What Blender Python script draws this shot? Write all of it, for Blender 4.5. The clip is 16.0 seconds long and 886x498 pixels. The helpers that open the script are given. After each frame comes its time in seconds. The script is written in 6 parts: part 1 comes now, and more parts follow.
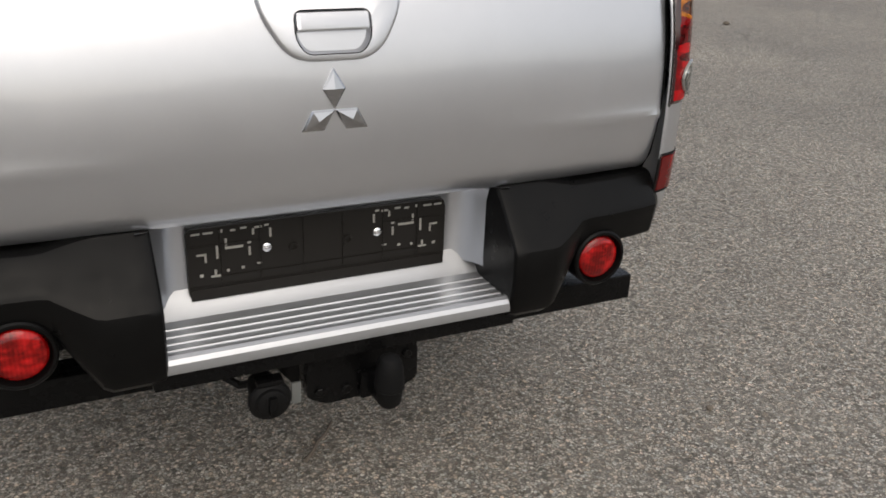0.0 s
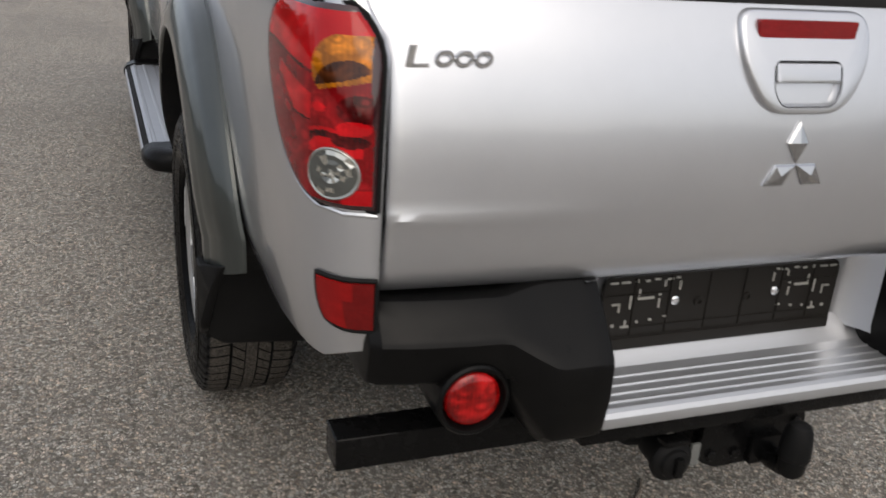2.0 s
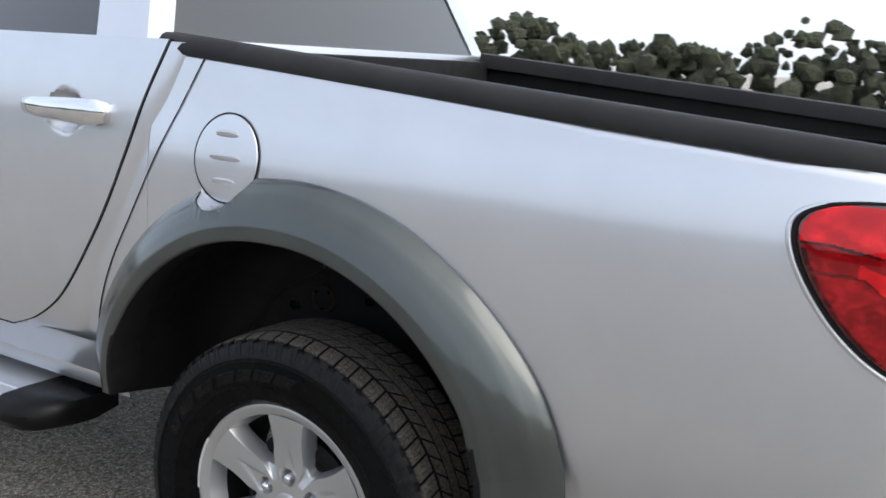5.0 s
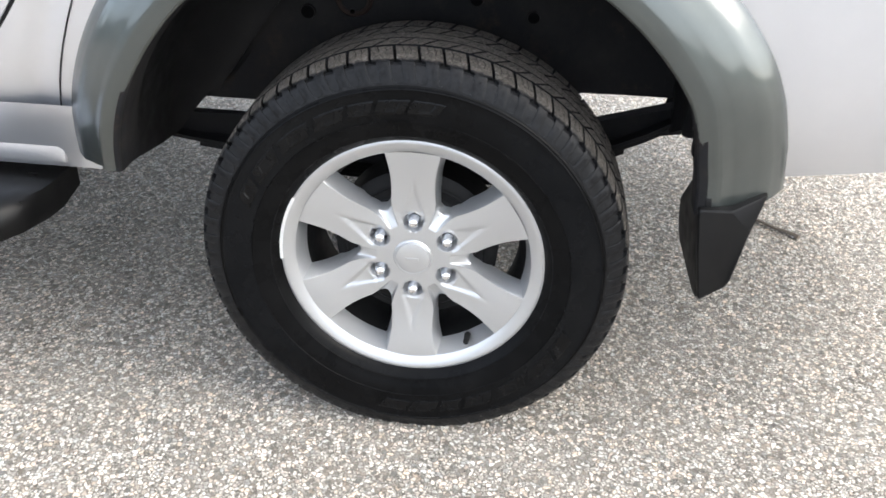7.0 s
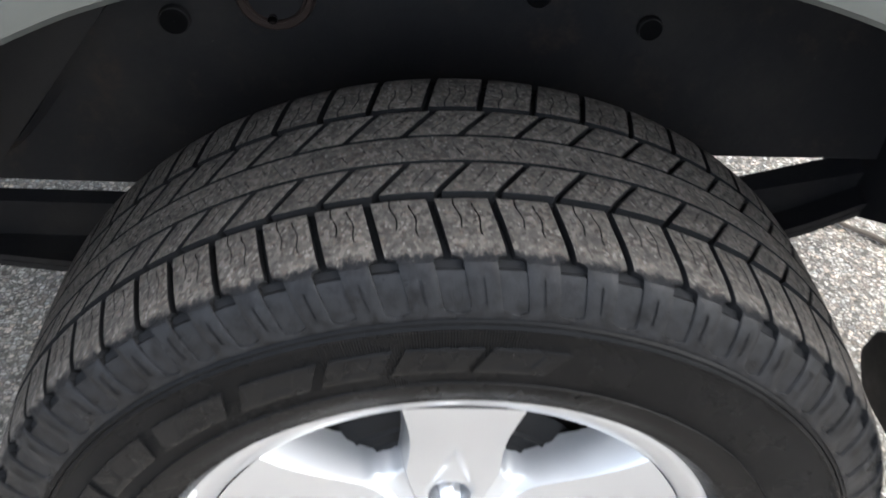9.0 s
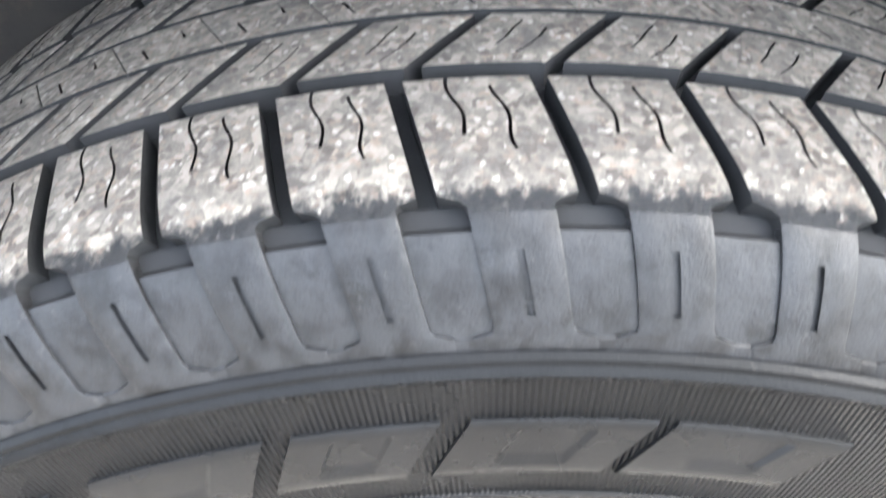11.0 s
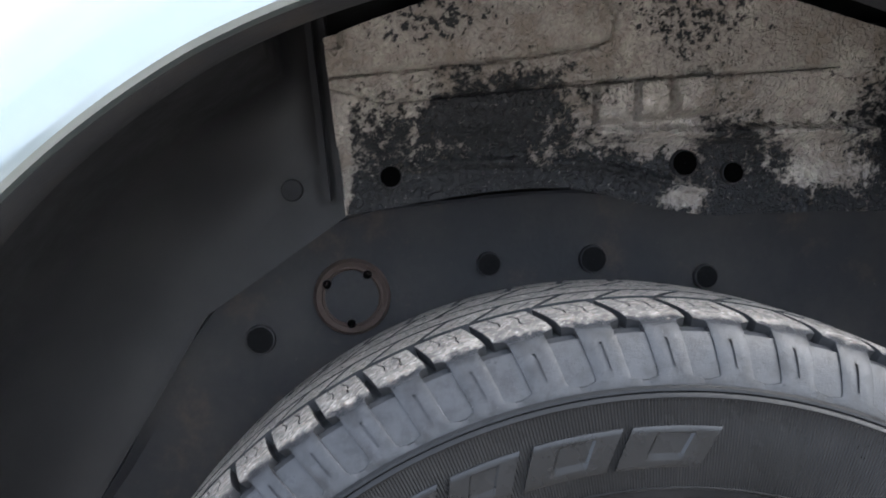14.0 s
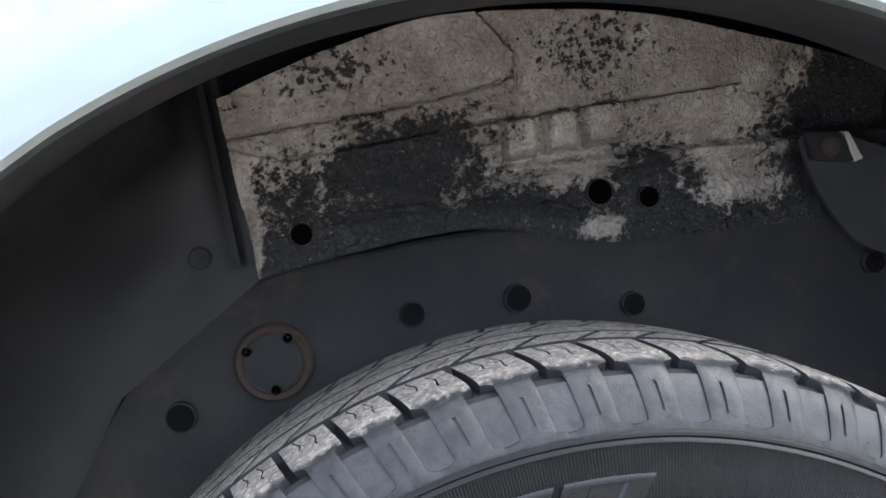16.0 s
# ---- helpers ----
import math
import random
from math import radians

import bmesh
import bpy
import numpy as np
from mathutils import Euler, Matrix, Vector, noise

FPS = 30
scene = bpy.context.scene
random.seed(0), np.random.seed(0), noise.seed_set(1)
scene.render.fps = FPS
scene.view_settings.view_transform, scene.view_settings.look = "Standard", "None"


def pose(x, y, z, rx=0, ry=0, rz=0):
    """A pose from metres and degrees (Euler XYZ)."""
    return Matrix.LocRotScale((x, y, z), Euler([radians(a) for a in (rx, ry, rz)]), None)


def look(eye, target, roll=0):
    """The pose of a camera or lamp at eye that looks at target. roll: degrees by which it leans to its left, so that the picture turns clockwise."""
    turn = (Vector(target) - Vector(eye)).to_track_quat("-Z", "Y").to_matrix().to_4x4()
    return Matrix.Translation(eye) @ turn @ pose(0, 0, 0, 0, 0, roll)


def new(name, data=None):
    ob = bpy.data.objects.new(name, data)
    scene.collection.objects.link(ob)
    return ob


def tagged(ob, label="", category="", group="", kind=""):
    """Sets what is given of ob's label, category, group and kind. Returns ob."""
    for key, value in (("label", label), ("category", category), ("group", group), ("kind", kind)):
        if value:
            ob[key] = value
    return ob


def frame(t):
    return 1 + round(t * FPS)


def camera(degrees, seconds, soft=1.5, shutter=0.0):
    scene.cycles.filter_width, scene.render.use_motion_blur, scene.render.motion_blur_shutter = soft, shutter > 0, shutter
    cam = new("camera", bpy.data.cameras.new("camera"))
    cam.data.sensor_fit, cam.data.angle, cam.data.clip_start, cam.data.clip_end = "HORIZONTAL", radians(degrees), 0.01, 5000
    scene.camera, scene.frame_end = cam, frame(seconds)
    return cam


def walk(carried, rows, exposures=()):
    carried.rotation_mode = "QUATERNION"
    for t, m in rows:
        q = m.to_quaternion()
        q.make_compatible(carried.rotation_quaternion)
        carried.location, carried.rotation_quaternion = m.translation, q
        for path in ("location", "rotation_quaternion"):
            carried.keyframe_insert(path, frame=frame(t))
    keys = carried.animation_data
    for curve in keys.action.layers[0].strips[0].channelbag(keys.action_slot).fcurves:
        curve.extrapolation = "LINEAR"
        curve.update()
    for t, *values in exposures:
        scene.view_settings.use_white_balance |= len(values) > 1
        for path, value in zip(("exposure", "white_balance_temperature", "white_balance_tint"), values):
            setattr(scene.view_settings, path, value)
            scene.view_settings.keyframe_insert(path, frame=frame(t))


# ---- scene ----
cam = camera(51.9, 16.0, soft=1.6, shutter=0.3)
PATH = [
    (0.0, (-0.517, -2.679, 1.335), (0.298, -1.029, 0.551), 2.3),
    (0.5, (-0.570, -2.698, 1.335), (0.178, -1.016, 0.553), 2.4),
    (1.0, (-0.675, -2.684, 1.309), (-0.025, -0.962, 0.527), 3.8),
    (1.5, (-0.856, -2.543, 1.298), (-0.272, -0.780, 0.555), 1.2),
    (2.0, (-1.081, -2.373, 1.302), (-0.391, -0.638, 0.586), 4.3),
    (2.5, (-1.392, -2.240, 1.307), (-0.411, -0.630, 0.640), 2.9),
    (3.0, (-1.626, -2.107, 1.329), (-0.521, -0.568, 0.688), 2.1),
    (3.5, (-1.790, -1.823, 1.339), (-0.507, -0.404, 0.755), -0.1),
    (3.7, (-1.863, -1.741, 1.334), (-0.529, -0.355, 0.784), 1.9),
    (5.8, (-2.460, -0.710, 1.328), (-0.651, -0.128, 0.702), 0.2),
    (6.0, (-2.502, -0.599, 1.323), (-0.730, -0.082, 0.553), -0.8),
    (6.5, (-2.445, -0.385, 1.287), (-0.750, -0.062, 0.276), 1.5),
    (7.0, (-2.223, -0.196, 1.227), (-0.519, -0.021, 0.195), 1.6),
    (7.5, (-2.055, -0.103, 1.209), (-0.431, -0.048, 0.043), 2.8),
    (8.0, (-1.785, -0.010, 1.191), (-0.228, -0.062, -0.063), 3.9),
    (8.5, (-1.532, 0.050, 1.187), (-0.031, -0.076, -0.129), 5.0),
    (8.7, (-1.415, 0.075, 1.165), (0.060, -0.092, -0.175), 5.6),
    (10.8, (-1.034, 0.079, 0.894), (0.482, -0.079, -0.401), 8.5),
    (11.0, (-1.046, 0.080, 0.877), (0.471, -0.073, -0.417), 7.6),
    (11.2, (-1.062, 0.083, 0.853), (0.484, -0.030, -0.411), 5.4),
    (11.3, (-1.070, 0.088, 0.839), (0.481, -0.015, -0.420), 3.8),
    (11.5, (-1.105, 0.090, 0.808), (0.572, 0.045, -0.280), 0.6),
    (12.0, (-1.261, 0.080, 0.776), (0.567, 0.113, -0.035), -0.8),
    (12.5, (-1.369, 0.125, 0.788), (0.558, 0.143, 0.252), -0.1),
    (13.0, (-1.390, 0.134, 0.803), (0.568, 0.152, 0.396), -0.6),
    (13.5, (-1.393, 0.129, 0.817), (0.592, 0.109, 0.577), -3.6),
    (14.0, (-1.389, 0.114, 0.834), (0.603, 0.017, 0.695), -6.0),
    (14.5, (-1.378, 0.097, 0.843), (0.610, -0.099, 0.749), -9.2),
    (15.0, (-1.369, 0.090, 0.852), (0.610, -0.176, 0.755), -11.4),
    (15.5, (-1.366, 0.090, 0.847), (0.613, -0.191, 0.773), -11.7),
    (16.0, (-1.365, 0.088, 0.846), (0.620, -0.144, 0.756), -11.4),
]
EXPOSURE = [(0.0, 0.18, 6600, 11), (2.5, 0.36, 6500, 12), (3.3, 0.93, 6300, 12), (3.7, 1.18, 6100, 11),
            (5.8, 0.95, 6150, 10), (6.1, 1.08, 6200, 10), (6.5, 2.1, 6200, 10), (8.7, 2.6, 6100, 10),
            (10.8, 5.0, 6100, 9), (11.3, 4.95, 6100, 9), (11.6, 4.25, 6000, 9), (12.0, 3.45, 6000, 9),
            (12.5, 3.2, 6000, 9), (13.0, 3.6, 5900, 9), (13.5, 4.0, 5800, 9), (14.0, 4.17, 5800, 10),
            (15.0, 4.4, 5900, 10), (15.5, 4.45, 5900, 10), (16.0, 4.1, 5800, 10)]
walk(cam, [(t, look(e, g, r)) for t, e, g, r in PATH], EXPOSURE)

# ---- light ----
SUN_AZ, SUN_EL = radians(186), radians(42)
world = bpy.data.worlds.new("sky")
scene.world = world
world.use_nodes = True
wn = world.node_tree
sky = wn.nodes.new("ShaderNodeTexSky")
sky.sky_type = "NISHITA"
sky.sun_disc = False
sky.sun_elevation, sky.sun_rotation = SUN_EL, SUN_AZ
sky.air_density, sky.dust_density, sky.ozone_density = 1.0, 2.0, 1.0
wn.nodes["Background"].inputs[1].default_value = 0.15
# a thin, uneven veil of high cloud over the whole sky
veil = wn.nodes.new("ShaderNodeTexNoise")
veil.inputs["Scale"].default_value, veil.inputs["Detail"].default_value = 2.2, 5.0
vdir = wn.nodes.new("ShaderNodeTexCoord")
wn.links.new(vdir.outputs["Generated"], veil.inputs["Vector"])
vramp = wn.nodes.new("ShaderNodeValToRGB")
vramp.color_ramp.elements[0].position, vramp.color_ramp.elements[1].position = 0.3, 0.75
vramp.color_ramp.elements[0].color, vramp.color_ramp.elements[1].color = (0.58, 0.58, 0.58, 1), (0.95, 0.95, 0.95, 1)
wn.links.new(veil.outputs[0], vramp.inputs[0])
vmix = wn.nodes.new("ShaderNodeMix")
vmix.data_type = "RGBA"
wn.links.new(vramp.outputs[0], vmix.inputs[0])
wn.links.new(sky.outputs[0], vmix.inputs[6])
# the veil is brighter and warmer round the sun
vdot = wn.nodes.new("ShaderNodeVectorMath")
vdot.operation = "DOT_PRODUCT"
wn.links.new(vdir.outputs["Generated"], vdot.inputs[0])
vdot.inputs[1].default_value = (math.sin(SUN_AZ) * math.cos(SUN_EL), math.cos(SUN_AZ) * math.cos(SUN_EL), math.sin(SUN_EL))
glow = wn.nodes.new("ShaderNodeValToRGB")
glow.color_ramp.interpolation = "EASE"
glow.color_ramp.elements[0].position, glow.color_ramp.elements[1].position = 0.1, 1.0
glow.color_ramp.elements[0].color, glow.color_ramp.elements[1].color = (0.38, 0.396, 0.43, 1), (0.75, 0.73, 0.69, 1)
wn.links.new(vdot.outputs["Value"], glow.inputs[0])
vscale = wn.nodes.new("ShaderNodeVectorMath")
vscale.operation = "SCALE"
vscale.inputs["Scale"].default_value = 10.0
wn.links.new(glow.outputs[0], vscale.inputs[0])
wn.links.new(vscale.outputs[0], vmix.inputs[7])
wn.links.new(vmix.outputs[2], wn.nodes["Background"].inputs[0])
sun = new("sun", bpy.data.lights.new("sun", "SUN"))
sun.data.energy, sun.data.angle, sun.data.color = 0.9, radians(46), (1.0, 0.91, 0.79)
sun.matrix_world = look((math.sin(SUN_AZ) * 20, math.cos(SUN_AZ) * 20, 20 * math.tan(SUN_EL)), (0, 0, 0))


# ---- materials ----
def material(name, base, rough=0.5, metal=0.0, coat=0.0, **more):
    m = bpy.data.materials.new(name)
    m.use_nodes = True
    p = m.node_tree.nodes["Principled BSDF"]
    p.inputs["Base Color"].default_value = (*base, 1)
    p.inputs["Roughness"].default_value = rough
    p.inputs["Metallic"].default_value = metal
    p.inputs["Coat Weight"].default_value = coat
    for k, v in more.items():
        p.inputs[k.replace("_", " ")].default_value = v
    return m


class Nodes:
    """Short hand for node trees."""

    def __init__(self, m):
        self.t = m.node_tree
        self.p = m.node_tree.nodes["Principled BSDF"]

    def add(self, kind, **inputs):
        n = self.t.nodes.new(kind)
        for k, v in inputs.items():
            self.put(n, k, v)
        return n

    def put(self, n, key, v):
        key = key.replace("_", " ") if isinstance(key, str) else key
        if hasattr(v, "is_output"):
            self.t.links.new(v, n.inputs[key])
        else:
            n.inputs[key].default_value = v

    def coords(self, scale=1.0):
        c = self.add("ShaderNodeTexCoord")
        mp = self.add("ShaderNodeMapping", Vector=c.outputs["Object"])
        mp.inputs["Scale"].default_value = (scale, scale, scale) if isinstance(scale, (int, float)) else scale
        return mp.outputs[0]

    def noise(self, vec, scale, detail=4.0, rough=0.6):
        return self.add("ShaderNodeTexNoise", Vector=vec, Scale=scale, Detail=detail, Roughness=rough).outputs[0]

    def voronoi(self, vec, scale, feature="F1"):
        n = self.t.nodes.new("ShaderNodeTexVoronoi")
        n.feature = feature
        self.put(n, "Vector", vec), self.put(n, "Scale", scale)
        return n

    def ramp(self, fac, stops):
        n = self.add("ShaderNodeValToRGB", Fac=fac)
        e = n.color_ramp.elements
        while len(e) < len(stops):
            e.new(0.5)
        for el, (pos, col) in zip(e, stops):
            el.position = pos
            el.color = (*col, 1) if not isinstance(col, (int, float)) else (col, col, col, 1)
        return n.outputs[0]

    def mix(self, fac, a, b):
        n = self.t.nodes.new("ShaderNodeMix")
        n.data_type = "RGBA"
        for i, v in ((0, fac), (6, a), (7, b)):
            if hasattr(v, "is_output"):
                self.t.links.new(v, n.inputs[i])
            else:
                n.inputs[i].default_value = v if i == 0 else (*v, 1)
        return n.outputs[2]

    def math(self, op, a, b=0.0):
        n = self.t.nodes.new("ShaderNodeMath")
        n.operation = op
        self.put(n, 0, a), self.put(n, 1, b)
        return n.outputs[0]

    def bump(self, height, strength, distance, normal=None):
        n = self.add("ShaderNodeBump", Height=height, Strength=strength, Distance=distance)
        if normal is not None:
            self.put(n, "Normal", normal)
        self.t.links.new(n.outputs[0], self.p.inputs["Normal"])
        return n.outputs[0]

    def base(self, v):
        self.put(self.p, "Base Color", v)

    def rough(self, v):
        self.put(self.p, "Roughness", v)


def silver_paint():
    m = material("silver_paint", (0.50, 0.507, 0.52), 0.36, 0.86, 1.0)
    n = Nodes(m)
    n.put(n.p, "Coat Roughness", 0.05)
    v = n.coords()
    film = n.noise(v, 5, 5.0)
    n.base(n.mix(n.ramp(film, [(0.35, 0.0), (0.7, 1.0)]), (0.575, 0.590, 0.622), (0.610, 0.624, 0.655)))
    n.rough(n.ramp(n.noise(v, 11, 5.0), [(0.3, 0.30), (0.75, 0.345)]))
    return m


def grey_flare():
    m = material("grey_flare", (0.06, 0.066, 0.065), 0.38, 0.7, 0.8)
    n = Nodes(m)
    v = n.coords()
    n.base(n.mix(n.ramp(n.noise(v, 9, 6), [(0.35, 0.0), (0.75, 1.0)]), (0.054, 0.062, 0.0595), (0.066, 0.0745, 0.071)))
    n.rough(n.ramp(n.noise(v, 14, 5), [(0.3, 0.29), (0.7, 0.37)]))
    n.put(n.p, "Coat Roughness", 0.10)
    n.bump(n.noise(v, 900, 2), 0.04, 0.001)
    return m


def black_plastic(name="black_plastic", level=0.018, rough=0.5, grain=700):
    m = material(name, (level, level, level * 1.06), rough, 0.0, 0.0, Specular_IOR_Level=0.15)
    n = Nodes(m)
    v = n.coords()
    n.base(n.mix(n.ramp(n.noise(v, 6, 6), [(0.4, 0.0), (0.8, 1.0)]), (level, level, level * 1.06), (level * 1.7, level * 1.68, level * 1.65)))
    n.rough(n.ramp(n.noise(v, 25, 4), [(0.3, rough - 0.08), (0.7, rough + 0.1)]))
    n.bump(n.noise(v, grain, 2), 0.12, 0.001)
    return m


def asphalt():
    m = material("asphalt", (0.12, 0.12, 0.115), 0.85)
    n = Nodes(m)
    v = n.coords()
    big = n.noise(v, 0.5, 6.0)
    mid = n.noise(v, 5.0, 5.0)
    wob = n.add("ShaderNodeTexNoise", Vector=v, Scale=150.0, Detail=2.0)
    push = n.t.nodes.new("ShaderNodeVectorMath")
    push.operation = "MULTIPLY_ADD"
    n.t.links.new(wob.outputs["Color"], push.inputs[0])
    push.inputs[1].default_value = (0.009, 0.009, 0.009)
    n.t.links.new(v, push.inputs[2])
    vw = push.outputs[0]
    st = n.voronoi(vw, 112)
    st2 = n.voronoi(vw, 260)
    edge = n.voronoi(vw, 112, "DISTANCE_TO_EDGE")
    sep = n.add("ShaderNodeSeparateColor", Color=st.outputs["Color"])
    stone = n.ramp(sep.outputs[0], [(0.0, (0.10, 0.093, 0.082)), (0.35, (0.35, 0.328, 0.292)), (0.65, (0.62, 0.582, 0.52)), (0.88, (0.71, 0.664, 0.59)), (1.0, (0.82, 0.77, 0.70))])
    sep2 = n.add("ShaderNodeSeparateColor", Color=st2.outputs["Color"])
    fine = n.ramp(sep2.outputs[1], [(0.0, (0.10, 0.094, 0.084)), (0.55, (0.38, 0.358, 0.322)), (0.84, (0.56, 0.525, 0.47)), (1.0, (0.95, 0.90, 0.82))])
    pick = n.ramp(sep.outputs[2], [(0.30, 0.0), (0.36, 1.0)])
    hue = n.ramp(sep.outputs[1], [(0.0, (1.12, 0.98, 0.86)), (0.25, (1.0, 1.0, 1.0)), (0.5, (0.93, 1.0, 1.08)), (0.75, (1.08, 0.98, 0.94)), (1.0, (0.97, 1.0, 1.03))])
    hm = n.t.nodes.new("ShaderNodeMix")
    hm.data_type, hm.blend_type = "RGBA", "MULTIPLY"
    hm.inputs[0].default_value = 1.0
    n.t.links.new(stone, hm.inputs[6]), n.t.links.new(hue, hm.inputs[7])
    stone = hm.outputs[2]
    col = n.mix(pick, fine, stone)
    joint = n.ramp(edge.outputs["Distance"], [(0.0, 0.0), (0.16, 1.0)])
    col = n.mix(joint, (0.105, 0.094, 0.078), col)
    grit = n.ramp(n.noise(v, 340, 5, 0.75), [(0.36, (0.42, 0.415, 0.405)), (0.62, (1.28, 1.27, 1.25))])
    gm = n.t.nodes.new("ShaderNodeMix")
    gm.data_type, gm.blend_type = "RGBA", "MULTIPLY"
    gm.inputs[0].default_value = 1.0
    n.t.links.new(col, gm.inputs[6]), n.t.links.new(grit, gm.inputs[7])
    col = gm.outputs[2]
    clump = n.ramp(n.noise(v, 62, 3, 0.6), [(0.33, (0.76, 0.757, 0.75)), (0.66, (1.34, 1.335, 1.33))])
    cm = n.t.nodes.new("ShaderNodeMix")
    cm.data_type, cm.blend_type = "RGBA", "MULTIPLY"
    cm.inputs[0].default_value = 1.0
    n.t.links.new(col, cm.inputs[6]), n.t.links.new(clump, cm.inputs[7])
    col = cm.outputs[2]
    tint = n.ramp(big, [(0.34, (0.80, 0.80, 0.805)), (0.66, (1.14, 1.13, 1.11))])
    mul = n.t.nodes.new("ShaderNodeMix")
    mul.data_type, mul.blend_type = "RGBA", "MULTIPLY"
    mul.inputs[0].default_value = 1.0
    n.t.links.new(col, mul.inputs[6]), n.t.links.new(tint, mul.inputs[7])
    dirt = n.ramp(mid, [(0.35, 0.0), (0.8, 0.35)])
    n.base(n.mix(dirt, mul.outputs[2], (0.34, 0.31, 0.265)))
    n.rough(n.ramp(sep.outputs[1], [(0.0, 0.6), (1.0, 0.95)]))
    h = n.math("ADD", n.math("MULTIPLY", joint, sep.outputs[0]), n.math("MULTIPLY", n.noise(v, 420, 3), 0.5))
    n.bump(h, 1.0, 0.006)
    return m


def rubber(name, level, rough, dirt=0.0):
    m = material(name, (level, level, level), rough, 0.0, 0.0, Specular_IOR_Level=0.12)
    n = Nodes(m)
    v = n.coords()
    base = n.mix(n.ramp(n.noise(v, 30, 5), [(0.3, 0.0), (0.7, 1.0)]), (level, level * 1.03, level * 1.10), (level * 1.6, level * 1.65, level * 1.78))
    # scuffs and dried splashes
    scuff = n.ramp(n.noise(v, 110, 7, 0.75), [(0.46, 0.0), (0.62, dirt)])
    base = n.mix(scuff, base, (level * 0.35, level * 0.34, level * 0.34))
    splash = n.ramp(n.noise(v, 260, 6, 0.8), [(0.60, 0.0), (0.70, dirt)])
    n.base(n.mix(splash, base, (level * 3.4, level * 3.3, level * 3.2)))
    n.rough(n.ramp(n.noise(v, 45, 4), [(0.3, rough - 0.1), (0.7, rough + 0.12)]))
    n.bump(n.math("ADD", n.noise(v, 900, 3), n.math("MULTIPLY", n.noise(v, 70, 4), dirt * 3.0)), 0.15 + dirt * 0.2, 0.0008)
    return m


def dirty_tread():
    m = material("dusty_tread_rubber", (0.2, 0.18, 0.16), 0.85)
    n = Nodes(m)
    v = n.coords()
    a = n.noise(v, 260, 6, 0.75)
    b = n.noise(v, 70, 6, 0.7)
    sp = n.voronoi(v, 620)
    s = n.add("ShaderNodeSeparateColor", Color=sp.outputs["Color"])
    crumb = n.voronoi(v, 330)
    cs = n.add("ShaderNodeSeparateColor", Color=crumb.outputs["Color"])
    dust = n.mix(n.ramp(a, [(0.3, 0.0), (0.68, 1.0)]), (0.040, 0.0370, 0.0332), (0.110, 0.0995, 0.0865))
    dust = n.mix(n.ramp(cs.outputs[0], [(0.62, 0.0), (0.72, 0.55)]), dust, (0.150, 0.136, 0.118))
    dust = n.mix(n.ramp(cs.outputs[1], [(0.74, 0.0), (0.84, 0.75)]), dust, (0.034, 0.029, 0.026))
    dust = n.mix(n.ramp(s.outputs[0], [(0.93, 0.0), (0.96, 0.7)]), dust, (0.20, 0.19, 0.172))
    dust = n.mix(n.ramp(s.outputs[1], [(0.86, 0.0), (0.92, 0.7)]), dust, (0.10, 0.078, 0.063))
    x = n.math("ABSOLUTE", n.add("ShaderNodeSeparateXYZ", Vector=n.add("ShaderNodeTexCoord").outputs["Object"]).outputs[0])
    rim = n.math("ADD", x, n.math("MULTIPLY", n.math("SUBTRACT", n.noise(v, 150, 6, 0.75), 0.5), 0.022))
    worn = n.ramp(n.math("MULTIPLY", n.math("SUBTRACT", rim, 0.0975), 200.0), [(0.0, 0.0), (0.8, 1.0)])
    col = n.mix(n.ramp(b, [(0.30, 0.0), (0.52, 1.0)]), (0.045, 0.042, 0.039), dust)
    n.base(n.mix(worn, col, (0.0062, 0.0064, 0.0072)))
    n.rough(n.ramp(worn, [(0.0, 0.9), (1.0, 0.42)]))
    n.put(n.p, "Specular IOR Level", 0.14)
    n.bump(n.math("ADD", n.math("ADD", a, n.math("MULTIPLY", s.outputs[2], 0.3)), n.math("MULTIPLY", cs.outputs[2], 0.5)), 0.8, 0.0022)
    return m


def sidewall_rubber(inner, outer, count):
    """Black dressed rubber with a band of fine radial ribs between two radii."""
    m = material("sidewall_rubber", (0.012, 0.011, 0.0105), 0.42, 0.0, 0.0, Specular_IOR_Level=0.058)
    n = Nodes(m)
    c = n.add("ShaderNodeTexCoord")
    s = n.add("ShaderNodeSeparateXYZ", Vector=c.outputs["Object"])
    y, z = s.outputs[1], s.outputs[2]
    r = n.math("SQRT", n.math("ADD", n.math("MULTIPLY", y, y), n.math("MULTIPLY", z, z)))
    ang = n.math("ARCTAN2", y, z)
    wave = n.math("SINE", n.math("MULTIPLY", ang, float(count)))
    band = n.math("MULTIPLY", n.math("GREATER_THAN", r, inner), n.math("LESS_THAN", r, outer))
    v = c.outputs["Object"]
    fine = n.noise(v, 700, 3)
    h = n.math("ADD", n.math("MULTIPLY", n.math("MULTIPLY", wave, band), 0.5), n.math("MULTIPLY", fine, 0.35))
    n.base(n.mix(n.ramp(n.noise(v, 18, 6), [(0.35, 0.0), (0.75, 1.0)]), (0.0023, 0.0024, 0.0026), (0.0047, 0.0047, 0.0049)))
    n.rough(n.ramp(n.noise(v, 22, 5), [(0.3, 0.22), (0.7, 0.36)]))
    n.bump(h, 0.6, 0.0010)
    return m


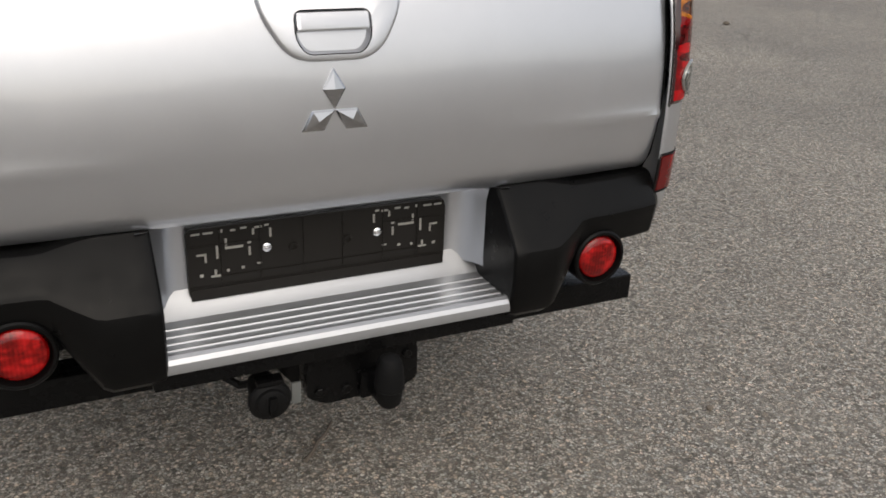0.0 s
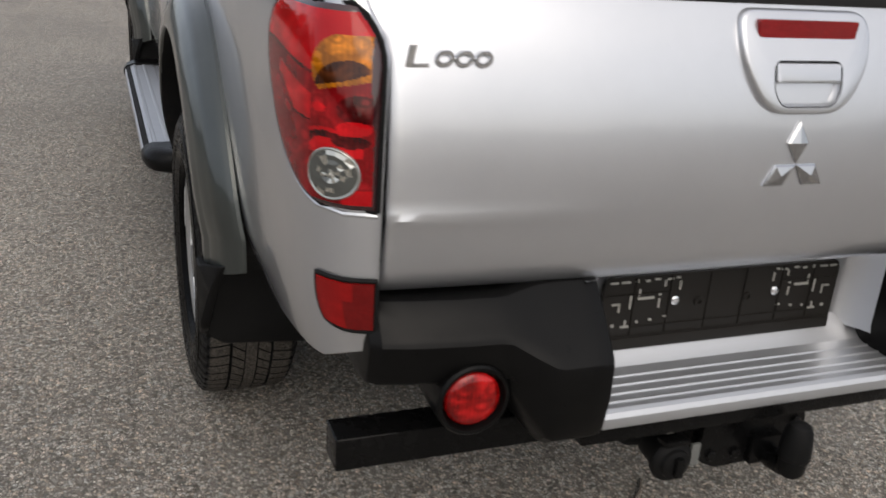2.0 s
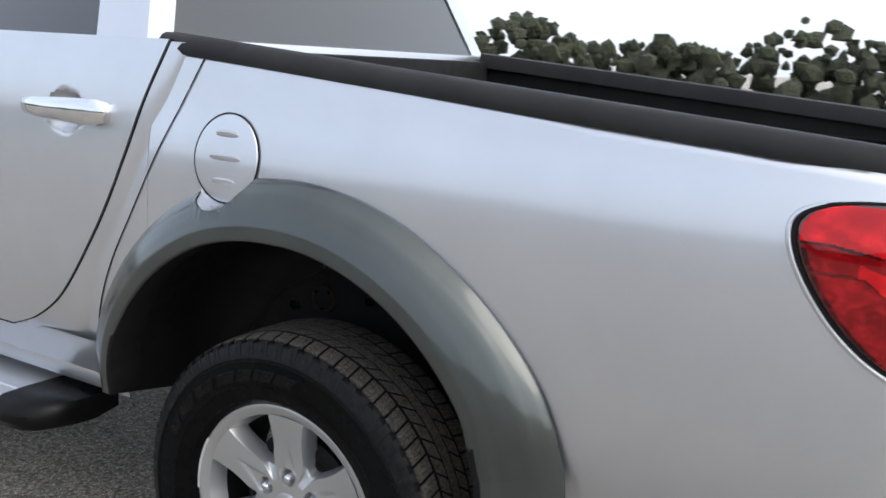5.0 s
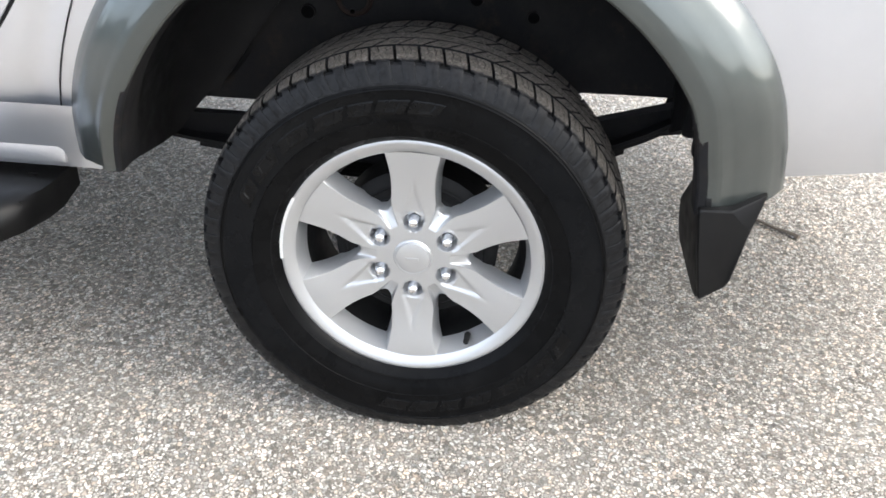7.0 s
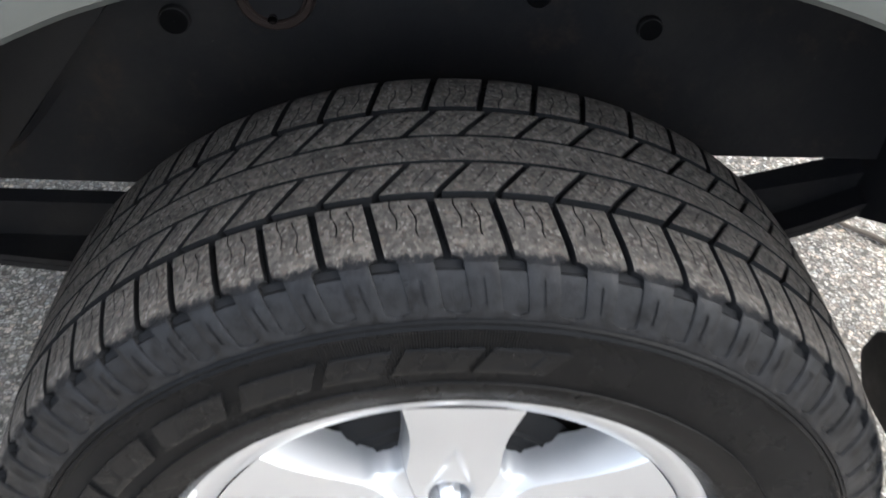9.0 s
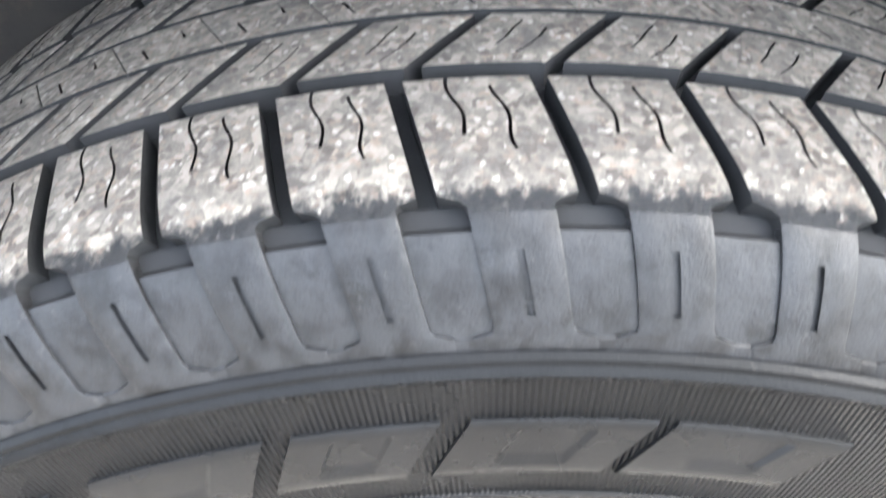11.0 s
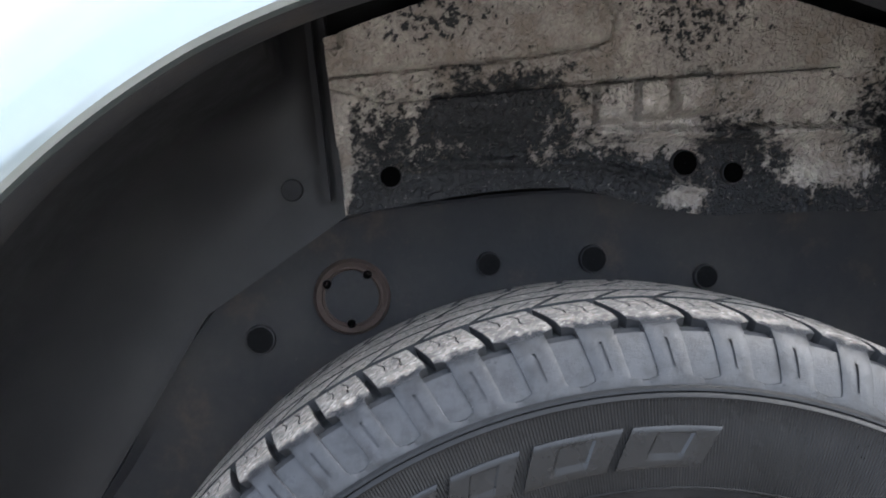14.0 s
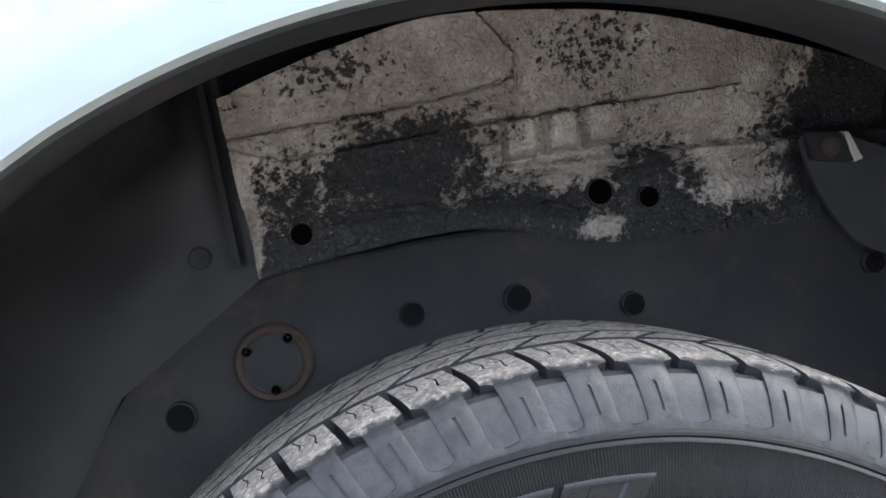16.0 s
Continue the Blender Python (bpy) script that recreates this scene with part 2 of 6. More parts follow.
def red_lens(name, col, rough=0.08, facets=0.5, cell=30, coat=1.0):
    """Coloured lens; the glints and darks of reflector bowls and flutes are painted into its colour."""
    m = material(name, col, rough, 0.0, coat, Specular_IOR_Level=0.2)
    n = Nodes(m)
    n.put(n.p, "Coat Roughness", 0.02)
    v = n.coords((1.0, 1.0, 1.5))
    bowl = n.ramp(n.voronoi(v, cell, "SMOOTH_F1").outputs["Distance"], [(0.12, 1.0), (0.30, 0.25), (0.42, 0.8), (0.62, 0.1)])
    soft = n.ramp(n.noise(v, 26, 3), [(0.36, 0.0), (0.62, 1.0)])
    flute = n.math("SINE", n.math("MULTIPLY", n.add("ShaderNodeSeparateXYZ", Vector=v).outputs[0], 900.0))
    k = n.math("MULTIPLY", bowl, n.math("ADD", n.math("MULTIPLY", soft, 0.85), n.math("MULTIPLY", flute, 0.10)))
    dark = tuple(c * (1 - 0.8 * facets) for c in col)
    lite = tuple(min(1.0, c * (1 + 0.7 * facets) + 0.01 * facets) for c in col)
    n.base(n.mix(k, dark, lite))
    return m


def dirty_steel():
    """Wheelhouse sheet: pale dried mud over black underseal, flaked off in patches."""
    m = material("muddy_underseal", (0.2, 0.18, 0.15), 0.85, 0.0, 0.0, Specular_IOR_Level=0.15)
    n = Nodes(m)
    c = n.add("ShaderNodeTexCoord").outputs["Object"]
    s = n.add("ShaderNodeSeparateXYZ", Vector=c)
    big = n.noise(c, 9, 8, 0.7)
    mid = n.noise(c, 95, 8, 0.85)
    fine = n.noise(c, 320, 4)
    t = n.math("ADD", n.math("MULTIPLY", big, 0.42), n.math("MULTIPLY", mid, 0.58))
    t = n.math("ADD", t, n.math("MULTIPLY", n.math("SUBTRACT", s.outputs[2], 0.892), 1.0))
    for cy, cz, ry, rz, k in (
        (0.03, 0.890, 0.10, 0.040, 0.15), (0.03, 0.828, 0.15, 0.022, 0.16), (-0.10, 0.825, 0.06, 0.014, 0.08), (-0.45, 0.90, 0.075, 0.20, 0.22), (-0.215, 0.85, 0.03, 0.02, 0.06),
        (-0.175, 0.985, 0.05, 0.035, 0.08), (-0.22, 0.79, 0.03, 0.015, 0.10), (-0.30, 0.812, 0.045, 0.024, -0.11), (-0.165, 0.797, 0.020, 0.012, -0.11), (0.158, 0.89, 0.008, 0.09, -0.22), (-0.13, 0.885, 0.06, 0.03, -0.06)):
        dy = n.math("MULTIPLY", n.math("SUBTRACT", s.outputs[1], cy), 1 / ry)
        dz = n.math("MULTIPLY", n.math("SUBTRACT", s.outputs[2], cz), 1 / rz)
        d2 = n.math("ADD", n.math("MULTIPLY", dy, dy), n.math("MULTIPLY", dz, dz))
        t = n.math("SUBTRACT", t, n.math("MULTIPLY", n.math("POWER", 2.718, n.math("MULTIPLY", d2, -1.0)), k))
    bare = n.ramp(t, [(0.43, 1.0), (0.45, 0.0)])
    # loose flakes gone in two clusters higher up
    for cy, cz, ry, rz in ((0.065, 0.980, 0.06, 0.030), (-0.175, 0.960, 0.06, 0.045)):
        dy = n.math("MULTIPLY", n.math("SUBTRACT", s.outputs[1], cy), 1 / ry)
        dz = n.math("MULTIPLY", n.math("SUBTRACT", s.outputs[2], cz), 1 / rz)
        near = n.math("POWER", 2.718, n.math("MULTIPLY", n.math("ADD", n.math("MULTIPLY", dy, dy), n.math("MULTIPLY", dz, dz)), -1.0))
        spots = n.math("ADD", n.noise(c, 120, 5, 0.7), n.math("MULTIPLY", near, 0.16))
        bare = n.math("MAXIMUM", bare, n.ramp(spots, [(0.665, 0.0), (0.68, 1.0)]))
    mud = n.mix(n.ramp(fine, [(0.3, 0.0), (0.7, 1.0)]), (0.125, 0.111, 0.098), (0.178, 0.160, 0.142))
    mud = n.mix(n.ramp(n.noise(c, 14, 5), [(0.5, 0.0), (0.75, 0.7)]), mud, (0.31, 0.285, 0.25))
    mud = n.mix(n.ramp(n.noise(c, 24, 6, 0.75), [(0.40, 0.7), (0.54, 0.0)]), mud, (0.105, 0.088, 0.072))
    speck = n.ramp(n.noise(c, 210, 5, 0.8), [(0.60, 0.0), (0.66, 0.8)])
    n.base(n.mix(bare, mud, n.mix(speck, (0.009, 0.009, 0.0096), (0.14, 0.132, 0.122))))
    n.rough(n.ramp(bare, [(0.0, 0.85), (1.0, 0.6)]))
    crease = n.ramp(n.noise(c, 120, 2, 0.5), [(0.40, 0.0), (0.50, 1.0), (0.60, 0.0)])
    h = n.math("ADD", n.math("MULTIPLY", bare, -0.8), n.math("ADD", n.math("MULTIPLY", fine, 0.35), n.math("MULTIPLY", crease, 0.45)))
    h = n.math("ADD", h, n.math("MULTIPLY", n.noise(c, 55, 3), 1.6))
    n.bump(h, 1.0, 0.0027)
    return m


def underseal():
    m = material("black_underseal", (0.02, 0.02, 0.021), 0.7, 0.0, 0.0, Specular_IOR_Level=0.12)
    n = Nodes(m)
    c = n.add("ShaderNodeTexCoord").outputs["Object"]
    dust = n.ramp(n.noise(c, 8, 8, 0.7), [(0.45, 0.0), (0.8, 1.0)])
    col = n.mix(dust, (0.0080, 0.0081, 0.0090), (0.0175, 0.0162, 0.0150))
    col = n.mix(n.ramp(n.noise(c, 60, 6, 0.75), [(0.66, 0.0), (0.74, 0.5)]), col, (0.06, 0.05, 0.042))
    col = n.mix(n.ramp(n.noise(c, 17, 7, 0.75), [(0.56, 0.0), (0.74, 0.7)]), col, (0.030, 0.021, 0.015))
    n.base(col)
    n.bump(n.noise(c, 180, 4), 0.25, 0.0015)
    return m


def brushed(name, col, rough=0.3, metal=0.9, axis=(4, 300, 300)):
    m = material(name, col, rough, metal)
    n = Nodes(m)
    v = n.coords(axis)
    k = n.noise(v, 1.0, 4)
    n.rough(n.ramp(k, [(0.3, rough - 0.06), (0.7, rough + 0.1)]))
    n.bump(k, 0.05, 0.0005)
    return m


PAINT, FLARE = silver_paint(), grey_flare()
PLASTIC = black_plastic("black_bumper_plastic", 0.0030, 0.34, 900)
LINER = black_plastic("black_bed_liner", 0.008, 0.6, 350)
RAIL = black_plastic("black_rail_plastic", 0.016, 0.55, 500)
STEEL_BLACK = black_plastic("black_painted_steel", 0.004, 0.25, 200)
TRIM = black_plastic("black_gap", 0.006, 0.7, 200)
ASPHALT = asphalt()
TREAD = dirty_tread()
SHOULDER = rubber("shoulder_rubber", 0.0070, 0.34, 0.8)
GROOVE = rubber("groove_rubber", 0.006, 0.8)
SIDEWALL = sidewall_rubber(0.283, 0.334, 1080)
MARKS = rubber("raised_mark_rubber", 0.0025, 0.26)
ALLOY = material("alloy_lacquer", (0.43, 0.437, 0.443), 0.36, 0.75, 0.6)
CHROME = material("chrome", (0.75, 0.76, 0.78), 0.07, 1.0)
ALUMINIUM = brushed("tread_aluminium", (0.52, 0.535, 0.56), 0.43, 0.85)
# the deeper reds and the dark amber also paint reflections inside the lamp
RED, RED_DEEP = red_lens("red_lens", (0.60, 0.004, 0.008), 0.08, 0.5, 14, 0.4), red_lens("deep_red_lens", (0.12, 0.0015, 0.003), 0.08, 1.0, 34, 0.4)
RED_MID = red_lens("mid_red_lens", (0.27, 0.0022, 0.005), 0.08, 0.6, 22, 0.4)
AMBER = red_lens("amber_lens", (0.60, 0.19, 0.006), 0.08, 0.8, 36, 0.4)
AMBER_REFLECTION = red_lens("dark_amber_lens", (0.10, 0.022, 0.002), 0.08, 0.9, 30, 0.4)
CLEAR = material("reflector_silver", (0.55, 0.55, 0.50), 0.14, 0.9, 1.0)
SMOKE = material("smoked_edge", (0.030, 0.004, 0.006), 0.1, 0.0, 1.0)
MUD, SEAL = dirty_steel(), underseal()
RUST = material("rusty_steel", (0.020, 0.0135, 0.011), 0.85, 0.0, 0.0, Specular_IOR_Level=0.2)
MOTTLED = black_plastic("mottled_dirty_steel", 0.013, 0.7, 120)
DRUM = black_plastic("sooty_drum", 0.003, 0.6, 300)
GLASS = material("dark_window_glass", (0.01, 0.012, 0.013), 0.03, 0.0, 1.0)
TWIG = material("dark_twig", (0.15, 0.125, 0.10), 0.9)


# ---- mesh helpers ----
def part(name, bm, mat, parent=None, label="", smooth=True, split=35):
    """Links a bmesh as one mesh object under a thing or a part."""
    bmesh.ops.recalc_face_normals(bm, faces=bm.faces)
    for f in bm.faces:
        f.smooth = smooth
    if smooth:
        for e in bm.edges:
            if len(e.link_faces) == 2 and e.calc_face_angle(0) > radians(split):
                e.smooth = False
    me = bpy.data.meshes.new(name)
    bm.to_mesh(me)
    bm.free()
    for m in mat if isinstance(mat, (list, tuple)) else [mat]:
        me.materials.append(m)
    ob = new(name, me)
    if parent is not None:
        ob.parent = parent
    if label:
        ob["label"] = label
    return ob


def sheet(bm, rows, close=False, mat=0):
    """Faces between rows of points; returns the vertices."""
    vs = [[bm.verts.new(p) for p in row] for row in rows]
    n = len(vs[0])
    for a, b in zip(vs, vs[1:]):
        for j in range(n if close else n - 1):
            k = (j + 1) % n
            f = bm.faces.new((a[j], a[k], b[k], b[j]))
            f.material_index = mat
    return vs


def loft(bm, rows, caps=True, mat=0):
    vs = sheet(bm, rows, True, mat)
    if caps:
        for r in (vs[0], vs[-1]):
            f = bm.faces.new(r)
            f.material_index = mat
    return vs


def box(bm, lo, hi, bevel=0.0, segs=2, mat=0):
    c = [(a + b) / 2 for a, b in zip(lo, hi)]
    g = bmesh.ops.create_cube(bm, size=1.0, matrix=Matrix.LocRotScale(c, None, [b - a for a, b in zip(lo, hi)]))
    fs = {f for v in g["verts"] for f in v.link_faces}
    for f in fs:
        f.material_index = mat
    if bevel:
        bmesh.ops.bevel(bm, geom=list({e for v in g["verts"] for e in v.link_edges}), offset=bevel, segments=segs, affect="EDGES", profile=0.6)
    return g["verts"]


def lathe(bm, profile, n, centre=(0, 0, 0), axis="x", mat=0, close=False):
    """Revolves (along, radius) pairs."""
    rows = []
    for a, r in profile:
        row = []
        for k in range(n):
            t = 2 * math.pi * k / n
            c, s = r * math.cos(t), r * math.sin(t)
            p = {"x": (a, s, c), "y": (c, a, s), "z": (c, s, a)}[axis]
            row.append(Vector(centre) + Vector(p))
        rows.append(row)
    if close:
        rows.append(rows[0])
    vs = [[bm.verts.new(p) for p in row] for row in (rows[:-1] if close else rows)]
    if close:
        vs.append(vs[0])
    for a, b in zip(vs, vs[1:]):
        for j in range(n):
            k = (j + 1) % n
            bm.faces.new((a[j], a[k], b[k], b[j])).material_index = mat
    return vs


def tube(bm, path, radius, n=10, mat=0, caps=True):
    rows, pts = [], [Vector(p) for p in path]
    for i, p in enumerate(pts):
        d = (pts[min(i + 1, len(pts) - 1)] - pts[max(i - 1, 0)]).normalized()
        u = d.orthogonal().normalized() if i == 0 else (u - d * u.dot(d)).normalized()
        w = d.cross(u)
        r = radius[i] if isinstance(radius, (list, tuple)) else radius
        rows.append([p + r * (u * math.cos(2 * math.pi * k / n) + w * math.sin(2 * math.pi * k / n)) for k in range(n)])
    loft(bm, rows, caps, mat)


def lerp(table, x):
    """Smooth-stepped look-up in (x, y) pairs."""
    if x <= table[0][0]:
        return table[0][1]
    for (a, p), (b, q) in zip(table, table[1:]):
        if x <= b:
            return p + (q - p) * (x - a) / (b - a)
    return table[-1][1]


def spline(table, x):
    """Catmull-Rom through (x, y) pairs."""
    t = table
    if x <= t[0][0]:
        return t[0][1]
    if x >= t[-1][0]:
        return t[-1][1]
    for i in range(len(t) - 1):
        if x <= t[i + 1][0]:
            (x0, y0), (x1, y1) = t[i], t[i + 1]
            h = x1 - x0
            m0 = (y1 - t[i - 1][1]) / (x1 - t[i - 1][0]) if i > 0 else (y1 - y0) / h
            m1 = (t[i + 2][1] - y0) / (t[i + 2][0] - x0) if i + 2 < len(t) else (y1 - y0) / h
            s = (x - x0) / h
            return (2 * s**3 - 3 * s**2 + 1) * y0 + (s**3 - 2 * s**2 + s) * h * m0 + (3 * s**2 - 2 * s**3) * y1 + (s**3 - s**2) * h * m1


def poly_prism(bm, pts, axis, lo, hi, mat=0, bevel=0.0):
    """A prism over a polygon given in the two other axes."""
    def at(p, a):
        return {"x": (a, p[0], p[1]), "y": (p[0], a, p[1]), "z": (p[0], p[1], a)}[axis]
    a = [bm.verts.new(at(p, lo)) for p in pts]
    b = [bm.verts.new(at(p, hi)) for p in pts]
    fs = [bm.faces.new(a), bm.faces.new(b)]
    for i in range(len(pts)):
        j = (i + 1) % len(pts)
        fs.append(bm.faces.new((a[i], a[j], b[j], b[i])))
    for f in fs:
        f.material_index = mat
    if bevel:
        bmesh.ops.bevel(bm, geom=list({e for f in fs[:2] for e in f.edges}), offset=bevel, segments=2, affect="EDGES")


# ---- ground ----
bm = bmesh.new()
steps = [-900, -200, -50, -14, -7, -4, -2.4, -1.2, -0.4, 0.4, 1.2, 2.4, 4, 7, 14, 50, 200, 900]
sheet(bm, [[(x, y, 0) for x in steps] for y in steps])
tagged(part("ground", bm, ASPHALT), "worn grey asphalt with exposed pale aggregate", "ground", kind="structure")

# a far belt of trees, added to darken the horizon in the paint's reflections
def tree_belt():
    rng = np.random.default_rng(5)
    n = 5200
    t = rng.uniform(0, 2 * math.pi, n)
    top = 2.3 + 0.9 * np.sin(5 * t + 1.0) * np.sin(3 * t) + 0.6 * np.sin(17 * t) + 0.4 * np.sin(41 * t + 2.0)
    h = top * rng.uniform(0.0, 1.0, n) ** 0.8
    r = 36 + rng.normal(0, 1.2, n)
    ball = bmesh.new()
    bmesh.ops.create_icosphere(ball, subdivisions=1, radius=1.0)
    unit = np.array([v.co for v in ball.verts])
    tris = np.array([[v.index for v in f.verts] for f in ball.faces])
    ball.free()
    size = rng.uniform(0.22, 0.60, n)[:, None, None] * (1 - 0.35 * (h / top))[:, None, None]
    middle = np.stack([r * np.cos(t), r * np.sin(t), h], 1)[:, None, :]
    verts = middle + unit[None] * size * rng.uniform(0.55, 1.35, (n, len(unit), 1))
    verts[:, :, 2] = np.maximum(verts[:, :, 2], -0.02)
    faces = tris[None] + (np.arange(n) * len(unit))[:, None, None]
    me = bpy.data.meshes.new("backdrop")
    me.from_pydata(verts.reshape(-1, 3).tolist(), [], faces.reshape(-1, 3).tolist())
    m = material("far_foliage", (0.05, 0.06, 0.03), 0.9)
    q = Nodes(m)
    v = q.coords()
    island = q.add("ShaderNodeNewGeometry").outputs["Random Per Island"]
    q.base(q.mix(island, q.mix(q.ramp(q.noise(v, 6, 6, 0.75), [(0.35, 0.0), (0.65, 1.0)]), (0.030, 0.038, 0.020), (0.075, 0.088, 0.042)), (0.055, 0.060, 0.036)))
    q.bump(q.noise(v, 9, 6, 0.75), 1.0, 0.2)
    me.materials.append(m)
    return tagged(new("backdrop", me), "added far belt of dark green trees that darkens the horizon in reflections", "trees", kind="structure")


tree_belt()

# ---- truck ----
truck = tagged(new("pickup_truck"), "silver double-cab pickup truck with grey wheel-arch flares, parked on asphalt", "pickup truck")

AXLE = 0.368
PLAN = [(-0.826, 0.43), (-0.830, 0.10), (-0.832, -0.30), (-0.830, -0.62), (-0.828, -0.82), (-0.824, -0.93), (-0.818, -1.02), (-0.808, -1.095), (-0.791, -1.152), (-0.760, -1.189), (-0.713, -1.205)]
SIDE_X = [(0.50, 0.075), (0.56, 0.046), (0.62, 0.025), (0.68, 0.012), (0.75, 0.004), (0.88, -0.002), (1.0, -0.002), (1.08, 0.001), (1.14, 0.010), (1.20, 0.022), (1.32, 0.040)]
REAR_Y = [(0.60, 0.035), (0.66, 0.012), (0.72, 0.003), (0.80, 0.0), (0.90, 0.0), (1.0, 0.006), (1.08, 0.018), (1.14, 0.035), (1.20, 0.056)]
GATE_Y = [(0.742, -1.185), (0.760, -1.203), (0.80, -1.214), (0.86, -1.2225), (0.89, -1.2245), (0.93, -1.224), (1.0, -1.217), (1.08, -1.200), (1.14, -1.180), (1.19, -1.156)]
GAP = [(1.085, 0.0), (1.105, 0.002), (1.125, 0.008), (1.145, 0.019), (1.160, 0.029), (1.175, 0.036), (1.19, 0.039)]
LENGTHS = [0.0]
for (ax, ay), (bx, by) in zip(PLAN, PLAN[1:]):
    LENGTHS.append(LENGTHS[-1] + math.hypot(bx - ax, by - ay))
TOTAL = LENGTHS[-1]


def plan_at(s):
    return spline(list(zip(LENGTHS, [p[0] for p in PLAN])), s), spline(list(zip(LENGTHS, [p[1] for p in PLAN])), s)


def rail_z(y):
    return 1.281 + 0.076 * y if y > -1.0 else 1.205 + 0.076 * (y + 1.0)


BOTTOM = [(-1.203, 0.655), (-1.15, 0.630), (-1.08, 0.620), (-1.0, 0.611), (-0.86, 0.588), (-0.612, 0.548)]
ARCH_C, ARCH_R = (0.0, 0.45), 0.601


def side_bottom(y):
    if abs(y) < ARCH_R:
        return max(ARCH_C[1] + math.sqrt(ARCH_R**2 - y * y), lerp(BOTTOM, y) if y < 0 else 0.5)
    return lerp(BOTTOM, y) if y < 0 else 0.50


def side_point(s, z):
    """A point of the bed's outer skin: s along the plan from the cab to the tailgate."""
    x, y = plan_at(s)
    a, b = plan_at(max(s - 0.004, 0)), plan_at(min(s + 0.004, TOTAL))
    ty, tx = b[1] - a[1], b[0] - a[0]
    w = min(max(tx / max(math.hypot(tx, ty), 1e-9), 0.0), 1.0)
    corner = spline(REAR_Y, z) * w
    return Vector((x + spline(SIDE_X, z) * (1 - w) + 0.35 * corner, y + corner, z))


def bed_side(sign):
    bm = bmesh.new()
    s_arch = sorted([0.43 + ARCH_R * math.sin(t) for t in np.linspace(-math.pi / 2, math.pi / 2, 41)])
    base = [v for v in s_arch if v > 0.0] + list(np.linspace(0.43 + ARCH_R + 0.02, TOTAL, 44))
    base = [0.0] + [b for b in base if b > 0.004]
    rows = []
    for s in base:
        y = plan_at(s)[1]
        zb, zt = side_bottom(y), rail_z(y)
        over = -0.7135 - plan_at(s)[0] if s > TOTAL - 0.08 else 1.0
        if over < 0.039:
            zt = min(zt, lerp([(b, a) for a, b in GAP[1:]], max(over, 0.0)) if over > 0.0 else 1.10)
        row = []
        for k in range(33):
            z = zb + (zt - zb) * k / 32
            p = side_point(s, z)
            row.append((p.x, p.y, p.z))
        # a turned-in lower lip
        q = side_point(s, zb)
        inward = Vector((0.02, 0.012 if y < -1.1 else 0, -0.006))
        row.insert(0, tuple(q + inward))
        rows.append(row)
    if sign > 0:
        rows = [[(-p[0], p[1], p[2]) for p in r] for r in rows]
    sheet(bm, rows)
    ob = part("bed_side", bm, PAINT, truck, "silver painted rear side panel")
    so = ob.modifiers.new("thickness", "SOLIDIFY")
    so.thickness, so.offset = 0.004, -1 if sign < 0 else 1
    return ob


for sg in (-1, 1):
    bed_side(sg)


